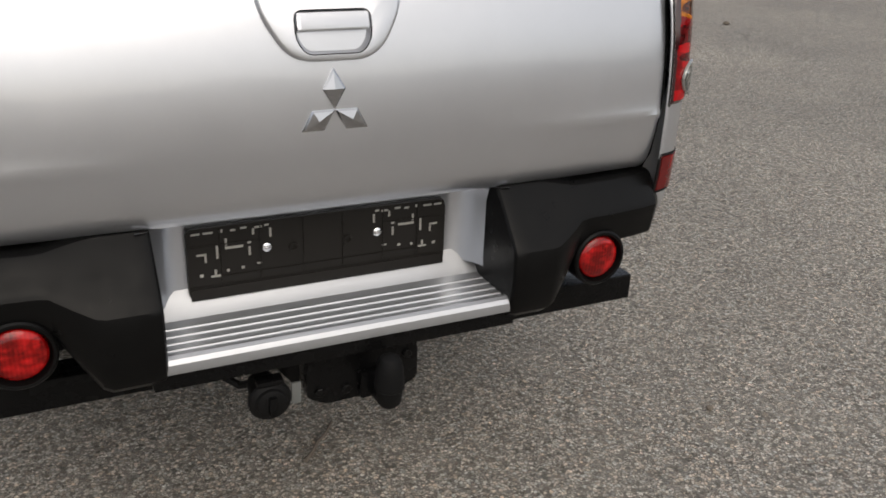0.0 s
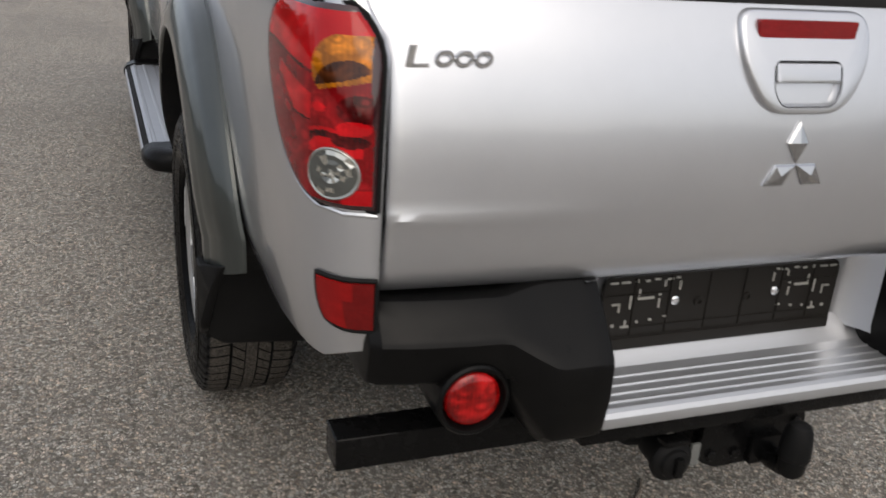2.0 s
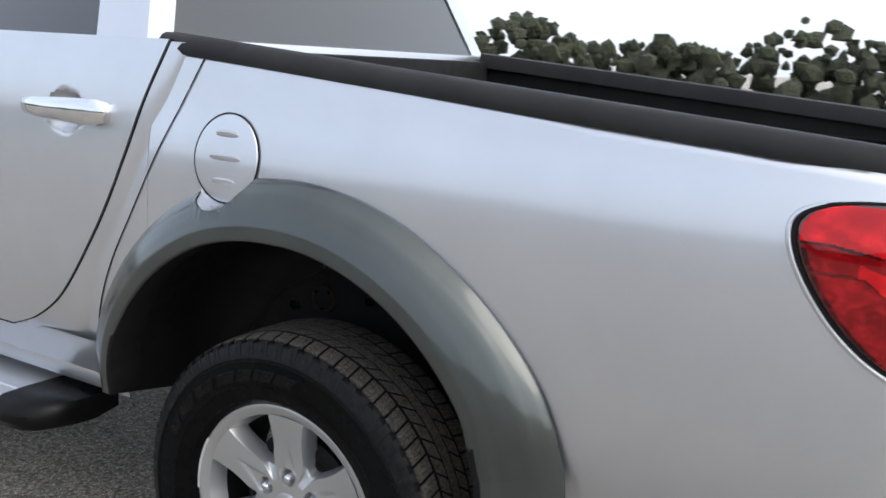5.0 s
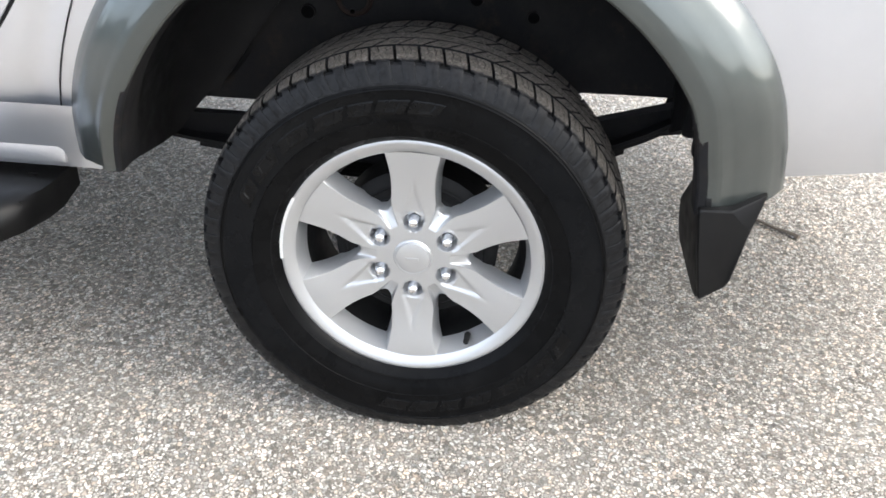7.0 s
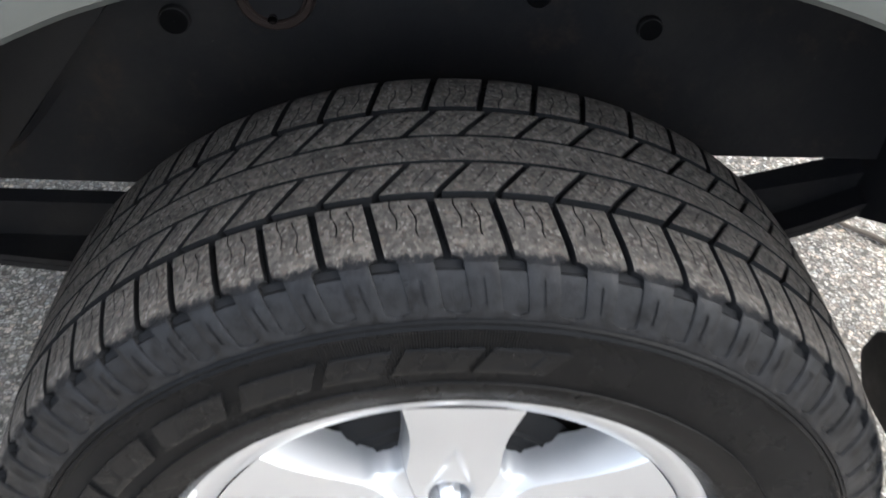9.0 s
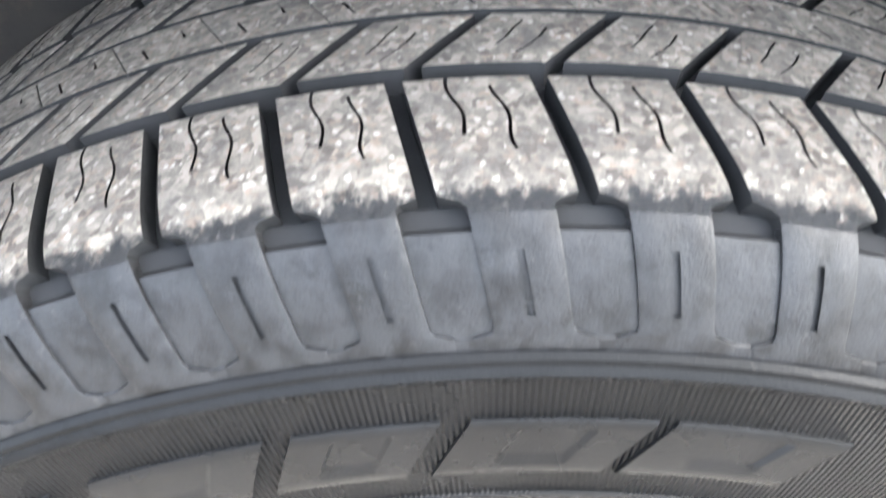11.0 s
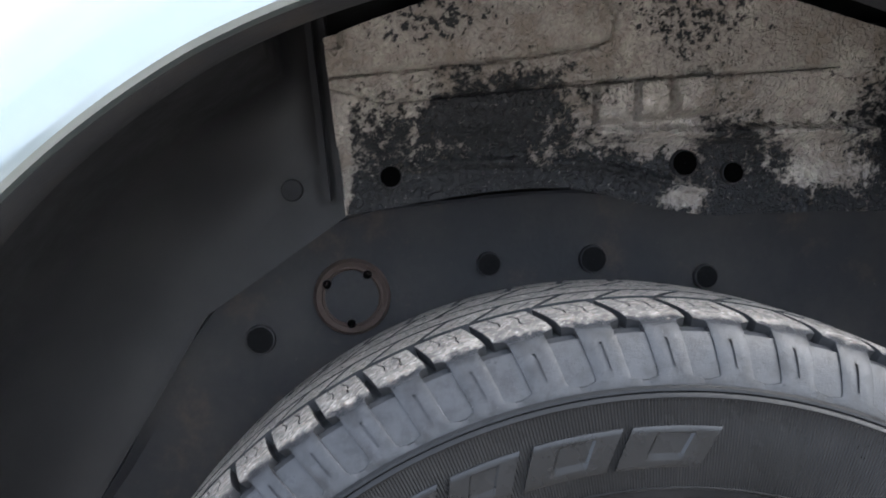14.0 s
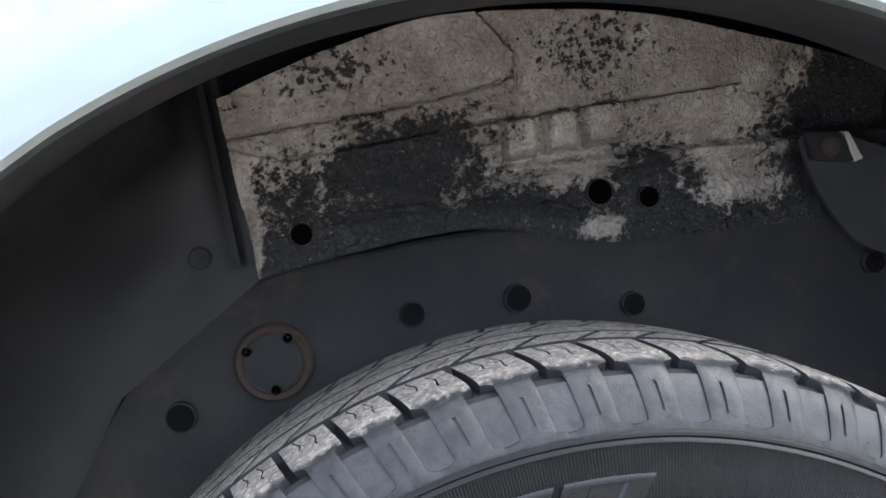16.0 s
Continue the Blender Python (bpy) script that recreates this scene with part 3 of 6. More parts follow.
# wheel arch flares
def flare(cy, sign, front=False):
    bm = bmesh.new()
    section = [(0.625, -0.832), (0.625, -0.840), (0.617, -0.853), (0.598, -0.876), (0.565, -0.896), (0.543, -0.9050), (0.5375, -0.9068), (0.5350, -0.9074), (0.5140, -0.9090), (0.5080, -0.9088), (0.5046, -0.9060), (0.5030, -0.9000), (0.503, -0.86), (0.512, -0.81)]
    a0, a1 = radians(-75.0), radians(83.0)
    rows = []
    n = 150 if front or sign > 0 else 420
    fine = []
    for (ra, xa), (rb, xb) in zip(section, section[1:]):
        fine += [(ra + (rb - ra) * k / 3, xa + (xb - xa) * k / 3) for k in range(3)]
    section = fine + [section[-1]]
    for i in range(n + 1):
        t = a1 + (a0 - a1) * i / n
        row = []
        ease = min(1.0, max(0.0, (t - radians(2)) / radians(22)))
        for r, x in section:
            wide = max(0.0, min(1.0, (r - 0.54) / 0.08))
            r += 0.007 * ease * max(0.0, min(1.0, (0.56 - r) / 0.03)) + 0.020 * wide * max(0.0, min(1.0, (radians(-35) - t) / radians(32)))
            y, z = r * math.sin(t), ARCH_C[1] + r * math.cos(t)
            # the rear leg runs straight down rather than curling back
            low = max(0.0, min(1.0, (radians(-57) - t) / radians(18)))
            y += (0.024 - 0.010 * wide) * low * low * (3 - 2 * low)
            lean = spline(SIDE_X, max(z, 0.52)) if r > 0.55 else spline(SIDE_X, max(z, 0.52)) * 0.8
            row.append((x + lean * 0.7, cy + y, z))
        rows.append(row)
    # square the two ends off level
    for j, p in enumerate(rows[0]):
        rows[0][j] = (p[0], p[1], 0.512)
    for j, p in enumerate(rows[-1]):
        q = (section[j][0] - 0.503) / 0.122
        rows[-1][j] = (p[0], p[1] - 0.006, min(p[2] - 0.002, 0.520 + 0.020 * q + 0.012 * max(0.0, (q - 0.6) / 0.4) ** 2))
    if sign > 0:
        rows = [[(-p[0], p[1], p[2]) for p in r] for r in rows]
    sheet(bm, rows)
    if not front and sign < 0:
        inside = [v for v in bm.verts if math.hypot((v.co.y - 0.192) / 0.089, (v.co.z - 1.098) / 0.094) < 1.075]
        bmesh.ops.delete(bm, geom=inside, context="VERTS")
        # a clean oval cut round the fuel flap
        for v in bm.verts:
            d = math.hypot((v.co.y - 0.192) / 0.089, (v.co.z - 1.098) / 0.094)
            if v.is_boundary and d < 1.3 and v.co.x < -0.834:
                v.co.y, v.co.z = 0.192 + (v.co.y - 0.192) * 1.085 / d, 1.098 + (v.co.z - 1.098) * 1.085 / d
    for f in bm.faces:
        c = f.calc_center_median()
        low = max(0.0, min(1.0, (radians(-57) - math.atan2(c.y - cy - 0.02, c.z - ARCH_C[1])) / radians(18)))
        if math.hypot(c.y - cy - 0.024 * low * low * (3 - 2 * low), c.z - ARCH_C[1]) < 0.522 - 0.004 * low and abs(c.x) < 0.9015 - 0.004 * low:
            f.material_index = 1
    return part("wheel_arch_flare", bm, [FLARE, SEAL], truck, "grey plastic wheel-arch flare", split=30)


flare(0, -1), flare(0, 1), flare(3.0, -1, True), flare(3.0, 1, True)
# bed rails
for sg in (-1, 1):
    bm = bmesh.new()
    rows = []
    ys = [0.43, 0.2, -0.1, -0.4, -0.7, -0.9, -1.02, -1.08, -1.115, -1.135, -1.148, -1.154]
    for i, y in enumerate(ys):
        s = 0.43 - y
        p = side_point(min(s, 1.50), rail_z(y))
        z0 = rail_z(y)
        x0 = p.x if y > -1.0 else -0.797 + (abs(y) - 1.0) * 0.33
        drop = 0.0 if y > -0.95 else (abs(y) - 0.95) ** 2 * 0.25
        tall = 1.0 if y > -1.08 else max(0.12, 1 - ((abs(y) - 1.08) / 0.074) ** 2.2)
        narrow = 1.0 if y > -1.0 else max(0.25, 1 - (abs(y) - 1.0) * 5)
        prof = [(-0.004, -0.004), (-0.006, 0.006), (-0.003, 0.020), (0.006, 0.031), (0.020, 0.037), (0.05, 0.038), (0.075, 0.034), (0.082, 0.02), (0.084, -0.03), (0.03, -0.03)]
        rows.append([((x0 + a * (narrow if a > 0 else 1)) * (-sg), y, z0 + (b if b > -0.01 else -0.012) * (tall if b > 0 else min(1.0, tall + 0.2)) - drop * tall) for a, b in prof])
    loft(bm, rows)
    part("bed_rail", bm, RAIL, truck, "black plastic bed rail cap")


# ---- tailgate ----
def gate_y(x, z):
    return spline(GATE_Y, z) + 0.021 * (abs(x) / 0.705) ** 2.2 + 0.4 * max(0.0, abs(x) - 0.708)


bm = bmesh.new()
xs = [-0.7055, -0.704, -0.70] + list(np.linspace(-0.685, 0.685, 45)) + [0.70, 0.704, 0.7055]
zs = [0.742, 0.745, 0.752, 0.765, 0.785, 0.81, 0.835, 0.855, 0.868, 0.88, 0.90, 0.93, 0.97, 1.01, 1.05, 1.09, 1.12, 1.15, 1.175, 1.186]
rows = []
for z in zs:
    row = []
    for x in xs:
        y = gate_y(x, z)
        x = x * (0.7055 + lerp(GAP, z)) / 0.7055
        e = abs(x) - 0.698 - lerp(GAP, z)
        if e > 0:
            y += 0.9 * e
        # pressed shoulder line that fades towards the middle
        side = max(0.0, (abs(x) - 0.32) / 0.385)
        y -= 0.0045 * side * math.exp(-((z - 0.872) / 0.011) ** 2) + 0.0035 * side * (1 if z < 0.872 else 0) * math.exp(-((z - 0.86) / 0.05) ** 2)
        row.append((x, y, z))
    rows.append(row)
rows.insert(0, [(x, y + 0.045, z - 0.002) for x, y, z in rows[0]])
rows.append([(x, y + 0.006, 1.1885) for x, y, z in rows[-1]])
rows.append([(x, y + 0.05, 1.189) for x, y, z in rows[-1]])
sheet(bm, rows)
tailgate = part("tailgate", bm, PAINT, truck, "silver painted tailgate, closed")
bm = bmesh.new()
rows = []
for x in np.linspace(-0.742, 0.742, 25):
    y0 = gate_y(min(abs(x), 0.70), 1.186)
    k = 0.004 if abs(x) < 0.72 else -0.004
    rows.append([(x, y0 - 0.003, 1.184), (x, y0 - 0.006, 1.196), (x, y0, 1.212 + k), (x, y0 + 0.012, 1.218 + k), (x, y0 + 0.05, 1.220 + k), (x, y0 + 0.062, 1.212), (x, y0 + 0.062, 1.17), (x, y0 + 0.03, 1.17)])
loft(bm, rows)
part("tailgate_top_trim", bm, RAIL, tailgate, "black textured plastic cap")
# inner skin
bm = bmesh.new()
box(bm, (-0.70, -1.135, 0.75), (0.70, -1.095, 1.185), 0.006)
part("inner_skin", bm, LINER, tailgate)
# gaps beside the tailgate
for sg in (-1, 1):
    bm = bmesh.new()
    rows = [[(sg * (x + lerp(GAP, z)), gate_y(0.705 + lerp(GAP, z), z) + dy, z) for x, dy in ((0.700, 0.016), (0.7185, 0.016))] for z in np.linspace(0.66, 1.19, 30)]
    sheet(bm, rows)
    part("panel_gap", bm, TRIM, truck)


# handle bezel, brake lamp and handle
def rounded(pts, r, n=5):
    out = []
    m = len(pts)
    for i in range(m):
        p, a, b = Vector(pts[i]), Vector(pts[i - 1]), Vector(pts[(i + 1) % m])
        da, db = (a - p), (b - p)
        k = min(r, da.length * 0.45, db.length * 0.45)
        s, e = p + da.normalized() * k, p + db.normalized() * k
        for j in range(n + 1):
            t = j / n
            out.append(tuple((1 - t) ** 2 * s + 2 * t * (1 - t) * p + t * t * e))
    return out


BX = -0.012
outline = rounded([(-0.132, 1.178), (0.132, 1.178), (0.128, 1.10), (0.078, 1.018), (-0.078, 1.018), (-0.128, 1.10)], 0.05, 6)
hl = rounded([(-0.067, 1.101), (0.067, 1.101), (0.067, 1.055), (0.050, 1.031), (-0.050, 1.031), (-0.067, 1.055)], 0.016, 6)
bm = bmesh.new()
mid = Vector((0, 1.10))
def pad_y(z):
    return gate_y(0.05, z) - 0.011
rings = []
for k, dy in ((1.0, 0.014), (0.985, 0.004), (0.96, 0.001), (0.93, 0.0)):
    rings.append([(BX + p[0] * k, pad_y(mid.y + (p[1] - mid.y) * k) + dy, mid.y + (p[1] - mid.y) * k) for p in outline])
rings.append([(BX + p[0], pad_y(p[1]), p[1]) for p in hl])
rings.append([(BX + p[0] * 0.985, pad_y(p[1]) + 0.004, 1.066 + (p[1] - 1.066) * 0.975) for p in hl])
for k, dy in ((0.90, 0.012), (0.70, 0.020), (0.4, 0.023)):
    rings.append([(BX + p[0] * k, pad_y(p[1]) + dy, 1.066 + (p[1] - 1.066) * k) for p in hl])
vs = sheet(bm, rings, True)
bm.faces.new(vs[-1])
part("handle_bezel", bm, PAINT, tailgate, "silver raised handle surround with a scooped bowl", split=50)
bm = bmesh.new()
ll = rounded([(-0.100, 1.163), (0.100, 1.163), (0.097, 1.129), (-0.097, 1.129)], 0.007, 3)
poly_prism(bm, [(BX + p[0], p[1]) for p in ll], "y", pad_y(1.146) - 0.0025, pad_y(1.146) + 0.012, 0, 0.0018)
part("high_brake_lamp", bm, red_lens("brake_lamp_red", (0.22, 0.004, 0.006), 0.1, 0.2, 60), tailgate, "dark red high-level brake lamp")
bm = bmesh.new()
gl = rounded([(-0.064, 1.0985), (0.064, 1.0985), (0.064, 1.0690), (-0.064, 1.0690)], 0.005, 3)
rows = [[(BX + p[0] * k, pad_y(p[1]) + dy, 1.084 + (p[1] - 1.084) * k2) for p in gl] for k, k2, dy in ((1.0, 1.0, 0.014), (1.0, 1.0, 0.0), (0.985, 0.95, -0.0015), (0.9, 0.8, -0.002))]
vs = sheet(bm, rows, True)
bm.faces.new(vs[-1])
part("tailgate_handle", bm, PAINT, tailgate, "silver lift handle")
bm = bmesh.new()
loop = [Vector((BX + p[0] * 1.004, pad_y(p[1]) + 0.0004, 1.066 + (p[1] - 1.066) * 1.006)) for p in hl]
tube(bm, loop + [loop[0]], 0.0011, 5, caps=False)
part("handle_gap", bm, TRIM, tailgate, "thin dark gap round the handle")

# three-rhomb emblem
EC = (-0.016, 0.938)
bm = bmesh.new()
def emblem_point(x, z, out):
    return bm.verts.new((x, gate_y(0.0, z) - out, z))
def rhomb(pts, outs, inset=0.84):
    m = Vector((sum(p[0] for p in pts) / 4, sum(p[1] for p in pts) / 4))
    base = [emblem_point(p[0], p[1], -0.003) for p in pts]
    rim = [emblem_point(p[0], p[1], 0.003) for p in pts]
    top = [emblem_point(m.x + (p[0] - m.x) * inset, m.y + (p[1] - m.y) * inset, o) for p, o in zip(pts, outs)]
    for i in range(4):
        j = (i + 1) % 4
        bm.faces.new((base[i], base[j], rim[j], rim[i]))
        bm.faces.new((rim[i], rim[j], top[j], top[i]))
    peak = emblem_point(m.x, m.y, max(outs) + 0.0035)
    for i in range(4):
        bm.faces.new((top[i], top[(i + 1) % 4], peak))
x0, z0 = EC
rhomb([(x0, z0), (x0 + 0.0205, z0 + 0.034), (x0, z0 + 0.070), (x0 - 0.0205, z0 + 0.034)], (0.0035, 0.0050, 0.0050, 0.0045))
for sx in (-1, 1):
    rhomb([(x0, z0 - 0.001), (x0 + sx * 0.041, z0 - 0.001), (x0 + sx * 0.060, z0 - 0.036), (x0 + sx * 0.020, z0 - 0.036)], (0.0060, 0.0060, 0.0035, 0.0030))
part("emblem", bm, material("dark_chrome", (0.48, 0.49, 0.51), 0.06, 1.0), tailgate, "chrome emblem of three rhombs", smooth=False)

# model badge as plain chrome shapes
bm = bmesh.new()
def badge_y(x):
    return gate_y(x, 1.10)
def badge_bar(x0, x1, z0, z1, slant=0.0):
    pts = [(x0, z0), (x1, z0), (x1 + slant, z1), (x0 + slant, z1)]
    yy = badge_y((x0 + x1) / 2)
    poly_prism(bm, pts, "y", yy - 0.0065, yy + 0.004, 0, 0.0012)
badge_bar(-0.683, -0.672, 1.083, 1.114, 0.006)
badge_bar(-0.672, -0.648, 1.083, 1.089)
for cx in (-0.626, -0.597, -0.568):
    n = 28
    rows = []
    for k, dy in ((1.0, 0.004), (1.0, -0.005), (0.93, -0.0065), (0.62, -0.0065), (0.55, -0.005), (0.55, 0.004)):
        rows.append([(cx + 0.0145 * k * math.cos(2 * math.pi * i / n) + 0.12 * 0.012 * k * math.sin(2 * math.pi * i / n), badge_y(cx) + dy, 1.0955 + 0.0125 * (1 - (1 - k) * 1.25) * math.sin(2 * math.pi * i / n)) for i in range(n)])
    sheet(bm, rows, True)
part("model_badge", bm, CHROME, tailgate, "chrome badge of plain raised shapes", smooth=True)


# ---- rear lamps ----
def lamp_point(s, z, out=0.0):
    p = side_point(s, z)
    a, b = plan_at(max(s - 0.01, 0)), plan_at(min(s + 0.01, TOTAL))
    n = Vector((-(b[1] - a[1]), b[0] - a[0], 0)).normalized()
    if n.x > 0:
        n = -n
    return p + n * out + Vector((0, 0, 0))


S_END = TOTAL - 0.006
LAMP = [(0.885, 0.084), (0.90, 0.132), (0.93, 0.187), (0.97, 0.234), (1.01, 0.267), (1.05, 0.292), (1.08, 0.305), (1.105, 0.310), (1.127, 0.305), (1.144, 0.282), (1.155, 0.230), (1.161, 0.12)]


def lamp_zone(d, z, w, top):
    """Colour zone of the lens: d metres from the tailgate edge, z height. 0 red, 1 deep red, 2 amber, 3 dark amber
    painted for the bulb's reflection, 4 smoke.
    """
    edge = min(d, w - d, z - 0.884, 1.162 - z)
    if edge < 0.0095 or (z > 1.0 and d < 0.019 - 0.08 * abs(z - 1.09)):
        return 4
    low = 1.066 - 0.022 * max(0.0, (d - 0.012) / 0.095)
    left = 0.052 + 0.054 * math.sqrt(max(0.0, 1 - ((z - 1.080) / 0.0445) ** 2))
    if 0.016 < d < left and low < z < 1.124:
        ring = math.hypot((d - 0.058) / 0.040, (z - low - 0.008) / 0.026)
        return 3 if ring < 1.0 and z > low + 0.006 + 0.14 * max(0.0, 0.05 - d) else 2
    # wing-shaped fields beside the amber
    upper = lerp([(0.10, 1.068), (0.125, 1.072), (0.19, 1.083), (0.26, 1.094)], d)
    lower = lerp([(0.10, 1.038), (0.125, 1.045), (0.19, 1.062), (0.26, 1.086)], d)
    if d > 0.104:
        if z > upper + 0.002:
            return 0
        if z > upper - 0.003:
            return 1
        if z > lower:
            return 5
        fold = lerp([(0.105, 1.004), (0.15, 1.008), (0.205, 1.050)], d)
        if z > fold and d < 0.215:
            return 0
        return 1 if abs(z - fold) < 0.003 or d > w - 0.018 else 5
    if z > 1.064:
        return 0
    # bright and dark reflections of the bowls between the amber and the clear lens, painted as reds
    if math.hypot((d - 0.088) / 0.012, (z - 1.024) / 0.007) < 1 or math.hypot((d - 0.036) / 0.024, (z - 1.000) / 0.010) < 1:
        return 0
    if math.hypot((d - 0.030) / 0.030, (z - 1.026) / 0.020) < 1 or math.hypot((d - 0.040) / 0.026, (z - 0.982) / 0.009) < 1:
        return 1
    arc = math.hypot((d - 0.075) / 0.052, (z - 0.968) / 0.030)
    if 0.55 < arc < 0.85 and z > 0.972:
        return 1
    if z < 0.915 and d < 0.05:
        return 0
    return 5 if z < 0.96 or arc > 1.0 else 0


def lamp(sign):
    def pt(s, z, out):
        p = lamp_point(s, z, out)
        return (p.x * (1 if sign < 0 else -1), p.y, p.z)
    zs = list(np.linspace(0.885, 1.161, 140))
    bm = bmesh.new()
    rows = []
    n = 140
    for z in zs:
        w, cut = spline(LAMP, z), lerp(GAP, z) * 1.3
        row = []
        for k in range(n + 1):
            d = cut + (w - cut) * k / n
            edge = min(d - cut, w - d, (z - 0.881), (1.165 - z))
            out = 0.012 * (1 - math.exp(-max(edge, 0) / 0.006)) - 0.002
            row.append(pt(S_END - d, z, out))
        rows.append(row)
    vs = sheet(bm, rows)
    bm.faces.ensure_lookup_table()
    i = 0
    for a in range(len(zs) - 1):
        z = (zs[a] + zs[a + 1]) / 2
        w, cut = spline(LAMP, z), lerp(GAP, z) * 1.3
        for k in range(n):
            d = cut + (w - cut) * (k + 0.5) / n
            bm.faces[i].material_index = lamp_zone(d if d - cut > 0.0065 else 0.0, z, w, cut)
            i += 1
    body = part("rear_lamp", bm, [RED, RED_DEEP, AMBER, AMBER_REFLECTION, SMOKE, RED_MID], truck, "large wrap-round red rear lamp with amber and clear parts")
    bm = bmesh.new()
    border = [(S_END, 0.882)] + [(S_END - spline(LAMP, z), z) for z in np.linspace(0.885, 1.1605, 56)] + [(S_END - 0.05, 1.1635)] + [(S_END - 1.3 * lerp(GAP, z), z) for z in np.linspace(1.15, 0.89, 16)]
    pts = [Vector(pt(s, z, 0.002)) for s, z in border]
    tube(bm, pts + [pts[0]], 0.0042, 6, caps=False)
    part("lamp_seal", bm, TRIM, body, "dark lamp border")
    # rolled painted edge outside the seal
    bm = bmesh.new()
    edge = [(S_END, 0.876), (S_END - 0.05, 0.8765)] + [(S_END - spline(LAMP, z) - 0.008, z - 0.005 * max(0.0, (1.0 - z) / 0.115)) for z in np.linspace(0.886, 1.150, 50)]
    tube(bm, [Vector(pt(a, b, -0.0005)) for a, b in edge], 0.0050, 8)
    part("lamp_edge", bm, PAINT, body, "silver rolled edge")
    # round reversing lamp: bowl with a bulb, bright rim
    bm = bmesh.new()
    s0, z0, r0 = S_END - 0.062, 0.936, 0.034
    rows = []
    for k, out in ((1.09, 0.011), (1.08, 0.0155), (1.04, 0.0168), (1.0, 0.0160), (0.97, 0.0150)):
        rows.append([pt(s0 + r0 * k * math.cos(a), z0 + r0 * k * math.sin(a), out) for a in np.linspace(0, 2 * math.pi, 40, endpoint=False)])
    sheet(bm, rows, True)
    part("reversing_rim", bm, material("dull_lamp_rim", (0.42, 0.42, 0.40), 0.2, 0.7), body, "bright ring")
    bm = bmesh.new()
    rng = random.Random(4)
    rows = []
    for k, out in ((1.0, 0.0150), (0.8, 0.0155), (0.6, 0.0150), (0.4, 0.0160), (0.2, 0.0145), (0.04, 0.0150)):
        rows.append([pt(s0 + r0 * k * math.cos(a), z0 + r0 * k * math.sin(a), out + 0.0015 * rng.random()) for a in np.linspace(0, 2 * math.pi, 14, endpoint=False)])
    vs = sheet(bm, rows, True)
    bm.faces.new(vs[-1])
    # random facets are painted dark, as shadow inside the clear lens
    for f in bm.faces:
        f.material_index = 1 if rng.random() < 0.55 else 0
    part("reversing_lens", bm, [CLEAR, material("lamp_shadow", (0.08, 0.085, 0.08), 0.15, 0.3, 1.0)], body, "round clear faceted reversing lens", smooth=False)
    return body


lamp(-1), lamp(1)


REFLEX, REFLEX_DEEP = red_lens("reflector_red", (0.24, 0.003, 0.003), 0.1, 0.2, 60, 0.35), red_lens("reflector_deep_red", (0.13, 0.002, 0.002), 0.1, 0.2, 60, 0.35)


def low_reflector(sign):
    bm = bmesh.new()
    def pt(u, v, out):
        s = S_END + 0.003 - 0.098 * u * (1 - 0.20 * (1 - v) ** 3.0)
        z = 0.692 + 0.084 * v + 0.013 * u ** 3 * (1 - v)
        p = lamp_point(s, z, out)
        return (p.x * (1 if sign < 0 else -1), p.y, p.z)
    rows = [[pt(u, v, 0.007 if 0 < u < 1 and 0 < v < 1 else -0.002) for u in (0, 0.04, 0.2, 0.35, 0.5, 0.65, 0.8, 0.96, 1)] for v in (0, 0.05, 0.15, 0.3, 0.45, 0.6, 0.8, 0.95, 1)]
    sheet(bm, rows)
    for f in bm.faces:
        x = abs(f.calc_center_median().x)
        f.material_index = 1 if x < 0.757 else 0
    ob = part("rear_reflector", bm, [REFLEX, REFLEX_DEEP], truck, "red corner reflector in two fields")
    bm = bmesh.new()
    loop = [pt(u, 0, 0.003) for u in np.linspace(0, 1, 6)] + [pt(1, v, 0.003) for v in np.linspace(0.06, 1, 12)] + [pt(u, 1, 0.003) for u in np.linspace(0.9, 0, 6)] + [pt(0, v, 0.003) for v in np.linspace(0.9, 0.1, 5)]
    tube(bm, loop + [loop[0]], 0.0038, 6, caps=False)
    part("reflector_seal", bm, TRIM, ob, "black seal")


low_reflector(-1), low_reflector(1)


